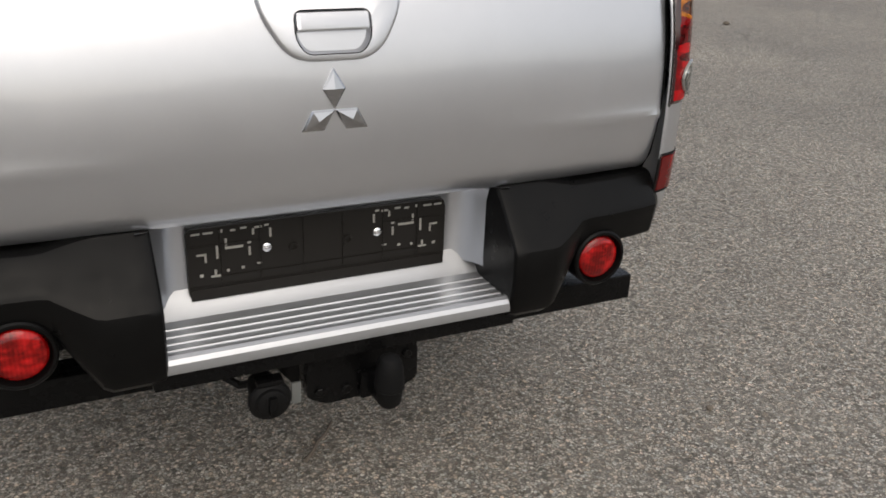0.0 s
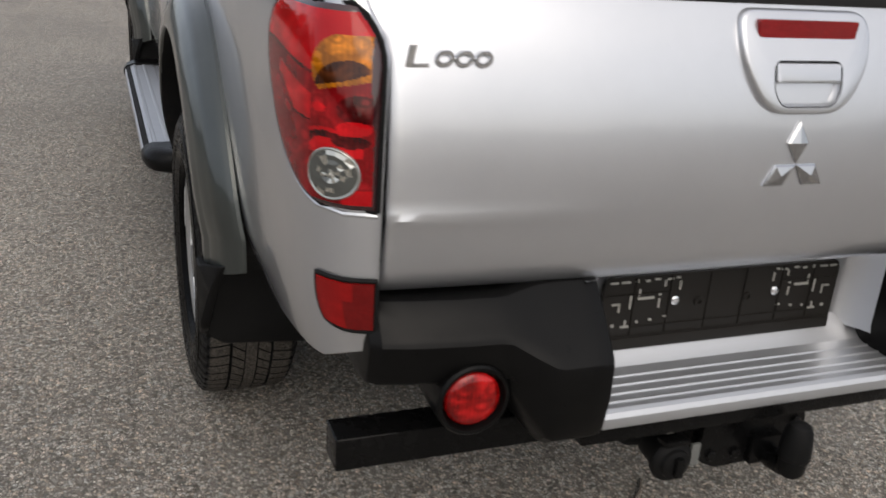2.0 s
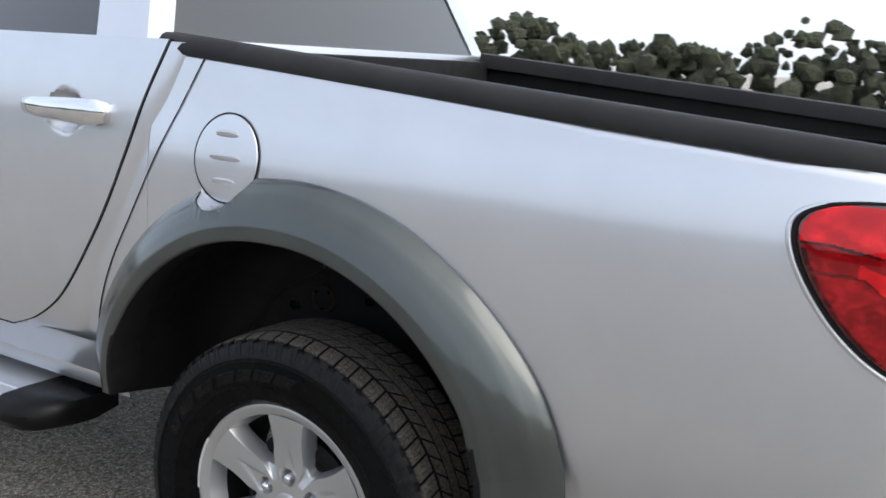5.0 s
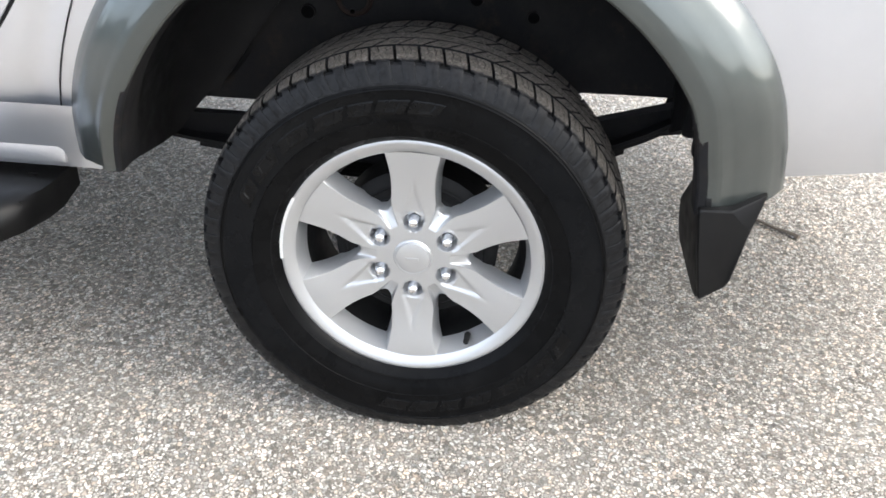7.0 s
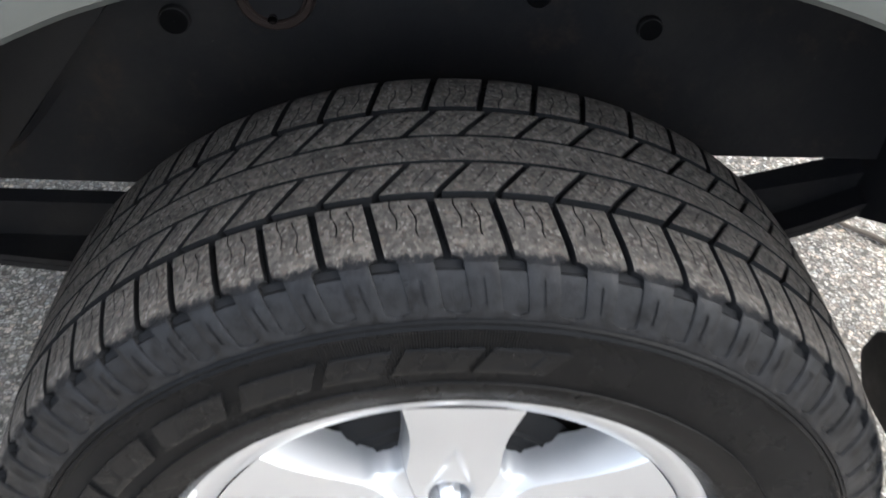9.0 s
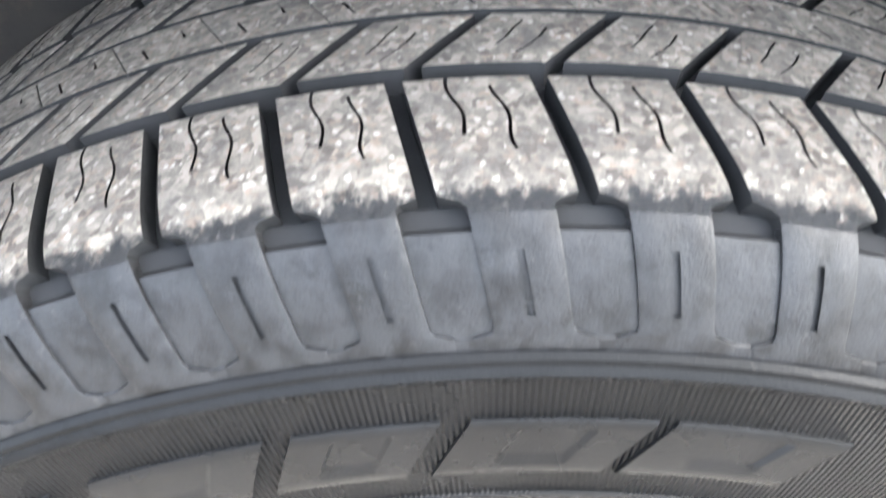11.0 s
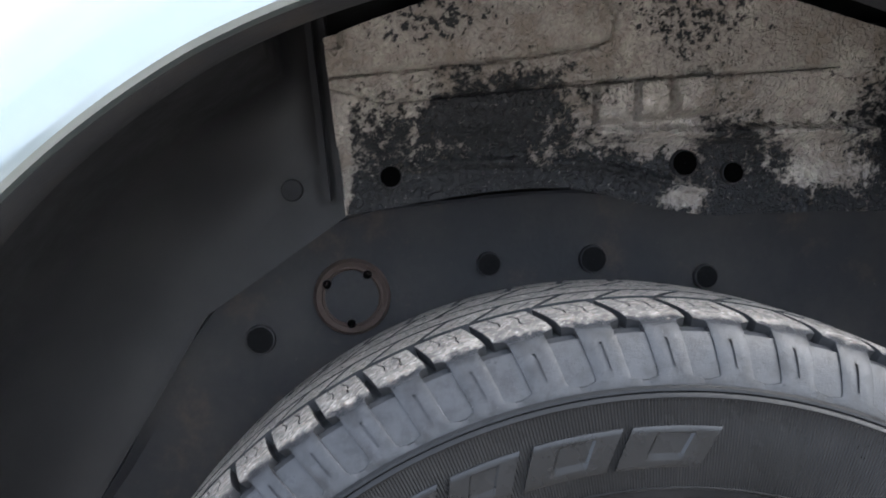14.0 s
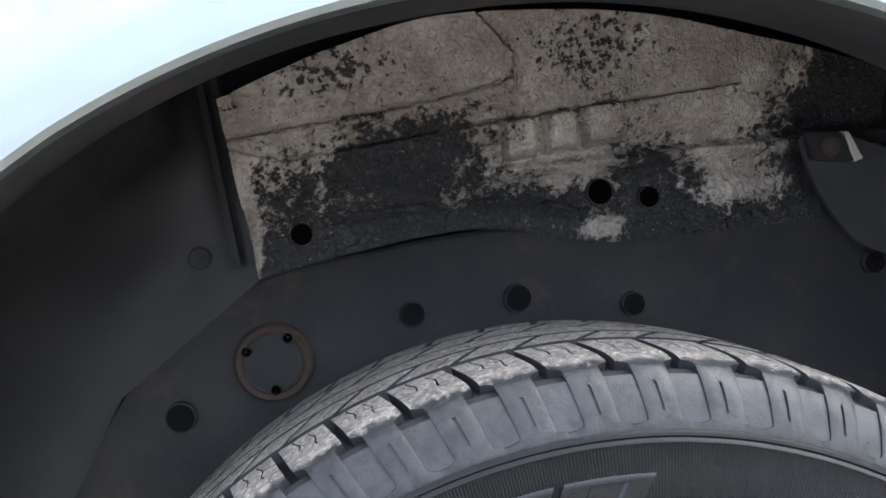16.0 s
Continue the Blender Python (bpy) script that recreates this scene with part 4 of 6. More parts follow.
# ---- bumper ----
def pod(sign):
    """Black corner of the bumper, lofted along x: slim outside, a deep shoulder beside the step."""
    slim = [(-1.10, 0.730), (-1.185, 0.736), (-1.205, 0.731), (-1.243, 0.684), (-1.248, 0.672), (-1.240, 0.63), (-1.235, 0.605), (-1.215, 0.598), (-1.12, 0.60)]
    deep = [(-1.09, 0.735), (-1.170, 0.748), (-1.190, 0.742), (-1.268, 0.652), (-1.282, 0.632), (-1.284, 0.575), (-1.272, 0.500), (-1.235, 0.472), (-1.10, 0.468)]
    stations = [(-0.728, 0, 0.80), (-0.724, 0, 0.92), (-0.708, 0, 0.99), (-0.66, 0, 1), (-0.58, 0, 1), (-0.525, 0, 1), (-0.505, 0.06, 1), (-0.47, 0.55, 1), (-0.440, 0.93, 1), (-0.425, 1, 1), (-0.37, 1, 1), (-0.348, 1, 1.0), (-0.338, 1, 0.985), (-0.334, 1, 0.95)]
    bm = bmesh.new()
    rows = []
    for x, k, sc in stations:
        prof = [((1 - k) * a[0] + k * b[0], (1 - k) * a[1] + k * b[1]) for a, b in zip(slim, deep)]
        pts = []
        for i, (y, z) in enumerate(prof):
            y = -1.10 + (y + 1.10) * sc
            z = 0.64 + (z - 0.64) * (0.5 + 0.5 * sc)
            bow = 0.03 * max(0, (abs(x) - 0.5) / 0.24) ** 2
            # the deep block's lower front sweeps round under the lamp
            pts.append((x * (-sign), y + bow, z))
        # round every corner a little
        fine = []
        for i in range(len(pts)):
            a, b = Vector(pts[i]), Vector(pts[(i + 1) % len(pts)])
            fine += [tuple(a.lerp(b, 0.12)), tuple(a.lerp(b, 0.5)), tuple(a.lerp(b, 0.88))]
        rows.append(fine)
    loft(bm, rows)
    ob = part("bumper_corner", bm, PLASTIC, truck, "black grained plastic bumper corner", split=23)
    # fog lamp tube
    cx = 0.561 * sign
    bm = bmesh.new()
    lathe(bm, [(-1.15, 0.060), (-1.225, 0.062), (-1.243, 0.0615), (-1.247, 0.058), (-1.246, 0.053), (-1.236, 0.0505), (-1.232, 0.048), (-1.20, 0.046)], 48, (cx, 0, 0.577), "y")
    part("fog_lamp_housing", bm, PLASTIC, ob, "black round lamp housing")
    bm = bmesh.new()
    vs = lathe(bm, [(-1.225, 0.0475), (-1.238, 0.0465), (-1.243, 0.042), (-1.246, 0.03), (-1.2475, 0.015), (-1.248, 0.001)], 40, (cx, 0, 0.577), "y")
    bm.faces.new(vs[-1])
    part("fog_lamp_lens", bm, red_lens("fog_red", (0.40, 0.002, 0.002), 0.06, 0.9, 22, 0.5), ob, "bright red round fog lamp lens")


pod(-1), pod(1)

# silver centre panel behind the plate
bm = bmesh.new()
rows = []
for z, dy in ((0.742, -0.075), (0.735, -0.03), (0.725, -0.008), (0.70, 0.0), (0.62, 0.0), (0.57, 0.0), (0.555, -0.004)):
    row = []
    for x in np.linspace(-0.36, 0.36, 41):
        e = max(0.0, (abs(x) - 0.285) / 0.06)
        y = -1.088 + dy - 0.085 * min(1.0, e) ** 2 * (1 if z < 0.73 else 0.4)
        row.append((x, y, z))
    rows.append(row)
sheet(bm, rows)
part("bumper_panel", bm, PAINT, truck, "silver recessed panel behind the number plate")

# step
bm = bmesh.new()
prof = [(-1.075, 0.583), (-1.083, 0.583), (-1.092, 0.572), (-1.112, 0.545), (-1.126, 0.533), (-1.140, 0.529)]
for y in (-1.150, -1.178, -1.204, -1.228):
    prof += [(y + 0.0028, 0.528), (y + 0.0014, 0.5308), (y - 0.0014, 0.5308), (y - 0.0028, 0.528)]
prof += [(-1.240, 0.528), (-1.246, 0.5335), (-1.254, 0.534), (-1.262, 0.530), (-1.267, 0.522), (-1.268, 0.512), (-1.266, 0.503), (-1.258, 0.499), (-1.15, 0.499), (-1.08, 0.51)]
loft(bm, [[(x, y, z) for y, z in prof] for x in (-0.352, -0.2, 0.0, 0.2, 0.352)])
part("bumper_step", bm, ALUMINIUM, truck, "ribbed bright aluminium rear step", split=20)
bm = bmesh.new()
box(bm, (-0.36, -1.25, 0.463), (0.36, -1.06, 0.5), 0.006)
part("step_support", bm, STEEL_BLACK, truck, "black step support")

# number plate holder
bm = bmesh.new()
hp = rounded([(-0.2625, 0.5565), (0.2625, 0.5565), (0.2625, 0.700), (-0.2625, 0.700)], 0.016, 5)
poly_prism(bm, hp, "y", -1.103, -1.092, 0, 0.0025)
HOLDER = material("plate_holder_plastic", (0.014, 0.0125, 0.011), 0.45, 0.0, 0.0, Specular_IOR_Level=0.25)
holder = part("plate_holder", bm, HOLDER, truck, "empty dark brown plastic number plate holder")
bm = bmesh.new()
F0 = -1.1035
for x in (-0.2, -0.125, -0.04, 0.04, 0.125, 0.2):
    box(bm, (x - 0.001, F0 - 0.0022, 0.585), (x + 0.001, F0, 0.697))
for z, x0, x1 in ((0.60, -0.2, 0.2), (0.665, -0.258, -0.125), (0.665, 0.125, 0.258), (0.582, -0.26, 0.26)):
    box(bm, (x0, F0 - 0.0022, z - 0.001), (x1, F0, z + 0.001))
for x in (-0.06, 0.05):
    lathe(bm, [(F0, 0.010), (F0 - 0.003, 0.009), (F0 - 0.003, 0.005), (F0, 0.004)], 16, (x, 0, 0.64), "y")
box(bm, (-0.26, F0 - 0.004, 0.5575), (0.26, F0 + 0.001, 0.580), 0.0015)
part("holder_ribs", bm, HOLDER, holder)
SLOT = material("panel_seen_through_slots", (0.46, 0.45, 0.42), 0.4, 0.5)
for sx in (-1, 1):
    for dx, z, w, h in ((0.245, 0.690, 0.016, 0.004), (0.222, 0.690, 0.018, 0.004), (0.198, 0.691, 0.006, 0.006), (0.176, 0.690, 0.010, 0.004), (0.156, 0.692, 0.012, 0.004), (0.236, 0.648, 0.018, 0.004), (0.229, 0.640, 0.004, 0.016), (0.207, 0.650, 0.004, 0.026), (0.175, 0.656, 0.034, 0.005), (0.190, 0.668, 0.004, 0.014), (0.146, 0.662, 0.006, 0.006), (0.146, 0.644, 0.004, 0.018), (0.138, 0.682, 0.004, 0.012), (0.128, 0.690, 0.014, 0.004), (0.105, 0.676, 0.004, 0.018), (0.112, 0.692, 0.008, 0.004), (0.212, 0.602, 0.018, 0.004), (0.212, 0.609, 0.004, 0.012), (0.238, 0.606, 0.007, 0.006), (0.188, 0.610, 0.005, 0.005), (0.160, 0.612, 0.006, 0.005), (0.128, 0.616, 0.010, 0.003)):
        x = sx * dx
        bm = bmesh.new()
        box(bm, (x - w / 2, F0 - 0.0006, z - h / 2), (x + w / 2, F0 + 0.001, z + h / 2))
        part("slot", bm, SLOT, holder, smooth=False)
for x in (-0.113, 0.112):
    bm = bmesh.new()
    vs = lathe(bm, [(F0, 0.0095), (F0 - 0.003, 0.009), (F0 - 0.005, 0.006), (F0 - 0.0055, 0.001)], 14, (x, 0, 0.647), "y")
    bm.faces.new(vs[-1])
    box(bm, (x - 0.006, F0 - 0.0065, 0.646), (x + 0.006, F0 - 0.004, 0.648))
    part("screw", bm, CHROME, holder, "bright cross-head screw")

# tow bar
bm = bmesh.new()
box(bm, (-0.748, -1.125, 0.396), (0.748, -1.055, 0.458), 0.005, 3)
towbar = part("tow_bar", bm, STEEL_BLACK, truck, "black square-tube tow bar with capped ends")
bm = bmesh.new()
poly_prism(bm, rounded([(-0.070, 0.428), (-0.055, 0.436), (0.150, 0.436), (0.165, 0.428), (0.165, 0.352), (0.13, 0.338), (-0.03, 0.334), (-0.07, 0.354)], 0.010, 3), "y", -1.20, -1.190, 0, 0.002)
coupling = part("tow_plate", bm, STEEL_BLACK, towbar, "black steel coupling plate")
for x in (-0.064, 0.159):
    bm = bmesh.new()
    poly_prism(bm, rounded([(-1.10, 0.460), (-1.199, 0.460), (-1.199, 0.36), (-1.17, 0.36), (-1.10, 0.41)], 0.008, 3), "x", x - 0.005, x + 0.005, 0, 0.0015)
    part("side_arm", bm, STEEL_BLACK, coupling, "black steel arm")
for x, z in ((-0.045, 0.365), (0.01, 0.362), (0.128, 0.360), (0.14, 0.415)):
    bm = bmesh.new()
    vs = lathe(bm, [(-1.199, 0.0105), (-1.2065, 0.0105), (-1.2078, 0.0085), (-1.208, 0.0005)], 6, (x, 0, z), "y")
    bm.faces.new(vs[-1])
    part("bolt", bm, STEEL_BLACK, coupling, "black hexagon bolt head", smooth=False)
bm = bmesh.new()
poly_prism(bm, rounded([(-0.16, 0.468), (-0.075, 0.468), (-0.075, 0.36), (-0.10, 0.39)], 0.02, 3), "y", -1.17, -1.162, 0, 0.0015)
part("socket_plate", bm, STEEL_BLACK, towbar, "black socket mounting plate")
bm = bmesh.new()
tube(bm, [(0.07, -1.195, 0.372), (0.07, -1.235, 0.362), (0.068, -1.265, 0.366), (0.067, -1.282, 0.388), (0.067, -1.288, 0.42)], [0.022, 0.021, 0.019, 0.017, 0.015], 14)
box(bm, (0.035, -1.218, 0.340), (0.105, -1.199, 0.398), 0.004)
part("ball_neck", bm, STEEL_BLACK, towbar, "black swan neck")
bm = bmesh.new()
vs = lathe(bm, [(0.362, 0.0175), (0.37, 0.0235), (0.390, 0.0255), (0.398, 0.0262), (0.401, 0.0295), (0.406, 0.0295), (0.432, 0.0278), (0.455, 0.0245), (0.466, 0.019), (0.470, 0.011), (0.471, 0.001)], 28, (0.067, -1.288, 0), "z")
bm.faces.new(vs[-1])
part("ball_cap", bm, black_plastic("rubber_cap", 0.0045, 0.6, 300), towbar, "black rubber tow ball cap")
bm = bmesh.new()
vs = lathe(bm, [(-1.155, 0.028), (-1.185, 0.031), (-1.21, 0.033), (-1.214, 0.041), (-1.224, 0.042), (-1.229, 0.039), (-1.233, 0.030), (-1.240, 0.028), (-1.243, 0.02), (-1.244, 0.001)], 26, (-0.150, 0, 0.385), "y")
bm.faces.new(vs[-1])
sock = part("trailer_socket", bm, black_plastic("socket_plastic", 0.005, 0.5, 300), towbar, "black round trailer socket")
bm = bmesh.new()
box(bm, (-0.158, -1.254, 0.366), (-0.142, -1.240, 0.404), 0.003)
box(bm, (-0.176, -1.236, 0.420), (-0.124, -1.206, 0.432), 0.004)
part("socket_lid_hinge", bm, STEEL_BLACK, sock, "black lid catch and hinge")
bm = bmesh.new()
tube(bm, [(-0.17, -1.16, 0.39), (-0.185, -1.13, 0.372), (-0.215, -1.10, 0.385), (-0.245, -1.07, 0.43), (-0.25, -1.05, 0.47)], 0.008, 8)
part("socket_cable", bm, black_plastic("cable_sheath", 0.006, 0.55, 300), sock, "black cable")
bm = bmesh.new()
box(bm, (-0.107, -1.222, 0.364), (-0.088, -1.216, 0.410), 0.002)
part("socket_tab", bm, material("grey_label", (0.13, 0.135, 0.13), 0.5), towbar, "grey tab beside the socket")
# chassis rails and cross members under the bed
for sg in (-1, 1):
    bm = bmesh.new()
    rows = [[(sg * (0.49 + a), y, z + b) for a, b in ((-w, 0), (0.01, 0), (0.01, h), (-w, h))] for y, z, h, w in ((-1.10, 0.50, 0.11, 0.07), (-0.70, 0.50, 0.10, 0.07), (-0.52, 0.500, 0.062, 0.03), (-0.25, 0.455, 0.037, 0.012), (0.0, 0.427, 0.045, 0.012), (0.60, 0.425, 0.047, 0.012), (0.75, 0.425, 0.06, 0.07), (2.6, 0.425, 0.06, 0.07))]
    loft(bm, rows)
    part("chassis_rail", bm, SEAL, truck, "black chassis rail")


# ---- wheels ----
WX = -0.764
PITCHES = [6.0, 5.9, 6.2, 5.9, 6.0, 6.0, 6.2, 5.55, 5.4, 5.25, 5.1, 4.4, 5.05, 4.95, 5.3, 5.0]
START = -26.5
angles = [START]
for d in PITCHES[1:]:
    angles.append(angles[-1] + d)
rest = 360 - (angles[-1] - START)
more = round(rest / 5.5)
angles += [angles[-1] + rest * (k + 1) / more for k in range(more - 1)]
ANG = [radians(a) for a in angles]
NP = len(ANG)

CROWN = [(0.0, 0.3845), (0.03, 0.3842), (0.06, 0.3830), (0.085, 0.3812), (0.097, 0.3790), (0.1035, 0.3755), (0.109, 0.3695), (0.1135, 0.3620), (0.1172, 0.3530), (0.1200, 0.3450), (0.1212, 0.3400)]
ARC = [0.0]
for (a, b), (c, d) in zip(CROWN, CROWN[1:]):
    ARC.append(ARC[-1] + math.hypot(c - a, d - b))
S_EDGE, S_LOW = ARC[4], ARC[-1]


def crown(s, h=0.0):
    """Offset and radius at arc length s from the middle of the tread, raised by h."""
    sg, s = (1, s) if s >= 0 else (-1, -s)
    o, r = spline(list(zip(ARC, [c[0] for c in CROWN])), s), spline(list(zip(ARC, [c[1] for c in CROWN])), s)
    o2, r2 = spline(list(zip(ARC, [c[0] for c in CROWN])), s + 0.002), spline(list(zip(ARC, [c[1] for c in CROWN])), s + 0.002)
    o1, r1 = spline(list(zip(ARC, [c[0] for c in CROWN])), max(s - 0.002, 0)), spline(list(zip(ARC, [c[1] for c in CROWN])), max(s - 0.002, 0))
    t = Vector((o2 - o1, r2 - r1))
    t = t.normalized() if t.length > 1e-7 else Vector((1, 0))
    return sg * (o - t.y * h), r + t.x * h


def wheel_point(o, r, t):
    return (-o, r * math.sin(t), r * math.cos(t))


def tyre_mesh(pieces=None):
    """The tyre; with a list given, the blocks of the outer shoulder and the middle go there as meshes of their own."""
    bm = bmesh.new()
    n = 264
    # carcass: tread base, shoulders, sidewalls and beads
    prof = []
    side = list(np.linspace(0.0, S_EDGE, 12)) + [S_EDGE + k for k in (0.004, 0.0055, 0.009, 0.0125, 0.0138, 0.0150, 0.019, 0.024, 0.029, 0.034)] + [S_LOW - k for k in (0.0070, 0.0052, 0.0045, 0.0)]
    across = [-k for k in reversed(side[1:])] + side
    for s in across:
        deep = lerp([(S_EDGE + 0.004, -0.0085), (S_EDGE + 0.0055, -0.0062), (S_EDGE + 0.0125, -0.0045), (S_EDGE + 0.0138, -0.0015), (S_LOW - 0.0052, -0.0011), (S_LOW - 0.0045, -0.0003)], abs(s))
        o, r = crown(s, deep)
        prof.append((o, r, 1 if abs(s) < S_EDGE + 0.0130 else 2))
    wall = [(0.1215, 0.3415), (0.1232, 0.3400), (0.1237, 0.3385), (0.1228, 0.3375), (0.1240, 0.3362), (0.1246, 0.3350), (0.1240, 0.3338), (0.1236, 0.332), (0.1246, 0.318), (0.1247, 0.305), (0.1243, 0.292), (0.1236, 0.2832), (0.1246, 0.2826), (0.1245, 0.2820), (0.1232, 0.2814), (0.1215, 0.272), (0.1180, 0.262), (0.1145, 0.254), (0.1140, 0.2515), (0.1115, 0.2505), (0.108, 0.246), (0.1045, 0.2425), (0.1010, 0.2395), (0.0960, 0.2365), (0.090, 0.232)]
    for o, r in wall:
        prof.append((o, r, 3))
    prof = [(-o, r, m) for o, r, m in reversed(prof[len(across):])] + prof
    rows = [[bm.verts.new(wheel_point(o, r, 2 * math.pi * k / n)) for k in range(n)] for o, r, m in prof]
    for (a, b, p) in zip(rows, rows[1:], prof):
        for k in range(n):
            j = (k + 1) % n
            bm.faces.new((a[k], a[j], b[j], b[k])).material_index = p[2]

    carcass = bm
    R = 0.378

    def block(t0, t1, s0, s1, shift, ns, cols, sipes=(), mat=0, wide=None, loose=False):
        """One tread block between two angles and two arc lengths; cols: fractions across, sipes: (column, from row, to row)."""
        bm = bmesh.new() if loose and pieces is not None else carcass
        if bm is not carcass:
            pieces.append(bm)
        ss = list(np.linspace(s0, s1, ns + 1))
        top, low = [], []
        for s in ss:
            d = shift(s)
            g = wide(s) if wide else 0.0
            a, b = t0 + d + g, t1 + d - g
            rt, rl = [], []
            for c in cols:
                t = a + (b - a) * c
                if 0.25 < c < 0.7 and abs(s) < S_EDGE:
                    # wavy sipes
                    t += 0.0010 / R * math.sin((abs(s) - abs(s0)) * 2 * math.pi / 0.024)
                h = 0.0
                edge = 0.0003 if c in (cols[0], cols[-1]) or s in (ss[0],) else 0.0
                o, r = crown(s, h - edge)
                rt.append(bm.verts.new(wheel_point(o, r, t)))
                if c in (cols[0], cols[-1]) or s in (ss[0], ss[-1]):
                    o, r = crown(s, -0.009)
                    rl.append(bm.verts.new(wheel_point(o, r, t)))
                else:
                    rl.append(None)
            top.append(rt), low.append(rl)
        cut = set()
        for col, r0, r1 in sipes:
            for i in range(r0, r1):
                cut.add((i, col))
        for i in range(ns):
            for j in range(len(cols) - 1):
                if (i, j) in cut:
                    continue
                f = bm.faces.new((top[i][j], top[i][j + 1], top[i + 1][j + 1], top[i + 1][j]))
                sm = abs(ss[i] + ss[i + 1]) / 2
                f.material_index = mat if sm < S_EDGE + 0.0085 else 2
        last = len(cols) - 1
        for i in range(ns):
            for j in (0, last):
                bm.faces.new((top[i][j], top[i + 1][j], low[i + 1][j], low[i][j])).material_index = 1 if abs(ss[i]) < S_EDGE + 0.010 else 2
        for j in range(last):
            for i in (0, ns):
                bm.faces.new((top[i][j], top[i][j + 1], low[i][j + 1], low[i][j])).material_index = 1

    for k in range(NP):
        t0 = ANG[k]
        t1 = ANG[(k + 1) % NP] + (2 * math.pi if k == NP - 1 else 0)
        gap = 0.0052 / R
        a, b = t0 + gap / 2, t1 - gap / 2
        cols = [0.0, 0.035, 0.32, 0.345, 0.50, 0.60, 0.625, 0.965, 1.0]
        cols_s = [0.0, 0.035, 0.30, 0.33, 0.45, 0.55, 0.64, 0.67, 0.965, 1.0]
        for sg in (1, -1):
            def bend(s, sg=sg):
                # lateral grooves lean back as they leave the tread
                f = (abs(s) - 0.053) / 0.06
                return radians(2.0) - radians(1.7) * f
            def flank(s, w=0.165 * (t1 - t0)):
                # the lands between the shoulder panels; the panels' lower corners are round
                q = abs(s) - S_EDGE
                low = S_LOW - 0.0052 - abs(s)
                if q < 0.0045 or low < 0:
                    return 0.0
                turn = 0.0 if low > 0.004 else 0.004 / R * (1 - math.sqrt(1 - (1 - low / 0.004) ** 2))
                return w * min(1.0, (q - 0.0045) / 0.0016) - turn
            block(a, b, sg * 0.0535, sg * (S_LOW - 0.002), bend, 56, cols_s, ((2, 3, 21), (6, 0, 17), (4, 39, 50)) if sg > 0 else ((2, 3, 21), (6, 0, 17)), 0, flank, True)
            def diag(s, sg=sg):
                return radians(1.1) + sg * radians(3.3) * (abs(s) - 0.046) / 0.03
            block(a, b, sg * 0.0165, sg * 0.0465, diag, 6, cols, ((2, 2, 5), (5, 1, 4)), loose=True)
        def mid(s):
            return radians(0.6) - radians(2.0) * s / 0.026
        w = (t1 - t0)
        block(t0 + 0.0006, t1 - 0.0006, -0.0135, 0.0135, mid, 6, [0.0, 0.02, 0.25, 0.28, 0.55, 0.72, 0.75, 0.98, 1.0], ((2, 1, 3), (5, 3, 5)), loose=True)
    # flattened where it stands
    for mesh in [bm] + (pieces or []):
        for v in mesh.verts:
            v.co.z = max(v.co.z, -0.3672)
    return bm


def tyre_marks():
    """Raised slanted shapes where the maker's lettering stands, each with sunk bars, one mesh a shape."""
    made = []
    spans = [(70, 61.5), (60, 48.5), (46, 34.5), (32, 22), (20.5, 13), (11.5, 2.2), (1.2, -8.2)]
    spans = spans + [(a + 180, b + 180) for a, b in spans]
    wall_o = lambda r: spline([(0.27, 0.1213), (0.2835, 0.1236), (0.292, 0.1243), (0.305, 0.1247), (0.318, 0.1246), (0.332, 0.1236)], r)
    radii = [0.2945, 0.2949, 0.2960, 0.2990, 0.2996, 0.3028, 0.3034, 0.3066, 0.3106, 0.3112, 0.3146, 0.3152, 0.3177, 0.3188, 0.3192]
    sunk = (0.30, 0.72, 4, 11)
    n = 30
    for a, b in spans:
        rows = []
        for k, r in enumerate(radii):
            h = (-0.001, 0.0008, 0.0014)[min(k, len(radii) - 1 - k, 2)]
            row = []
            for j in range(n + 3):
                u = min(max((j - 1) / n, 0), 1)
                hh = h if 0 < j < n + 2 else -0.001
                if sunk[0] < u < sunk[1] and sunk[2] < k < sunk[3]:
                    hh = 0.0001
                row.append(wheel_point(wall_o(r) + hh, r, radians(a + (b - a) * u - 2.4 * (r - 0.295) / 0.024)))
            rows.append(row)
        bm = bmesh.new()
        sheet(bm, rows, False, 4)
        made.append(bm)
    return made


def tyre_words(text, a0, a1, r0, size_r, bm, o0):
    """Raised words bent round the sidewall."""
    cu = bpy.data.curves.new("words", "FONT")
    cu.body, cu.size, cu.extrude, cu.shear = text, 1.0, 0.0, 0.2
    cu.resolution_u = 2
    ob = bpy.data.objects.new("words", cu)
    scene.collection.objects.link(ob)
    bpy.context.view_layer.update()
    me = bpy.data.meshes.new_from_object(ob)
    xs = [v.co.x for v in me.vertices]
    ys = [v.co.y for v in me.vertices]
    lo, hi, top = min(xs), max(xs), max(ys)
    o_at = lambda r: spline([(0.254, 0.1145), (0.262, 0.1180), (0.272, 0.1215), (0.2815, 0.1232)], r)
    base = []
    for v in me.vertices:
        t = radians(a0 + (a1 - a0) * (v.co.x - lo) / (hi - lo))
        r = r0 + size_r * v.co.y / top
        base.append(bm.verts.new(wheel_point(o_at(r) + 0.0007, r, t)))
    for p in me.polygons:
        try:
            bm.faces.new([base[i] for i in p.vertices]).material_index = 4
        except ValueError:
            pass
    bpy.data.objects.remove(ob)
    bpy.data.curves.remove(cu)
    bpy.data.meshes.remove(me)


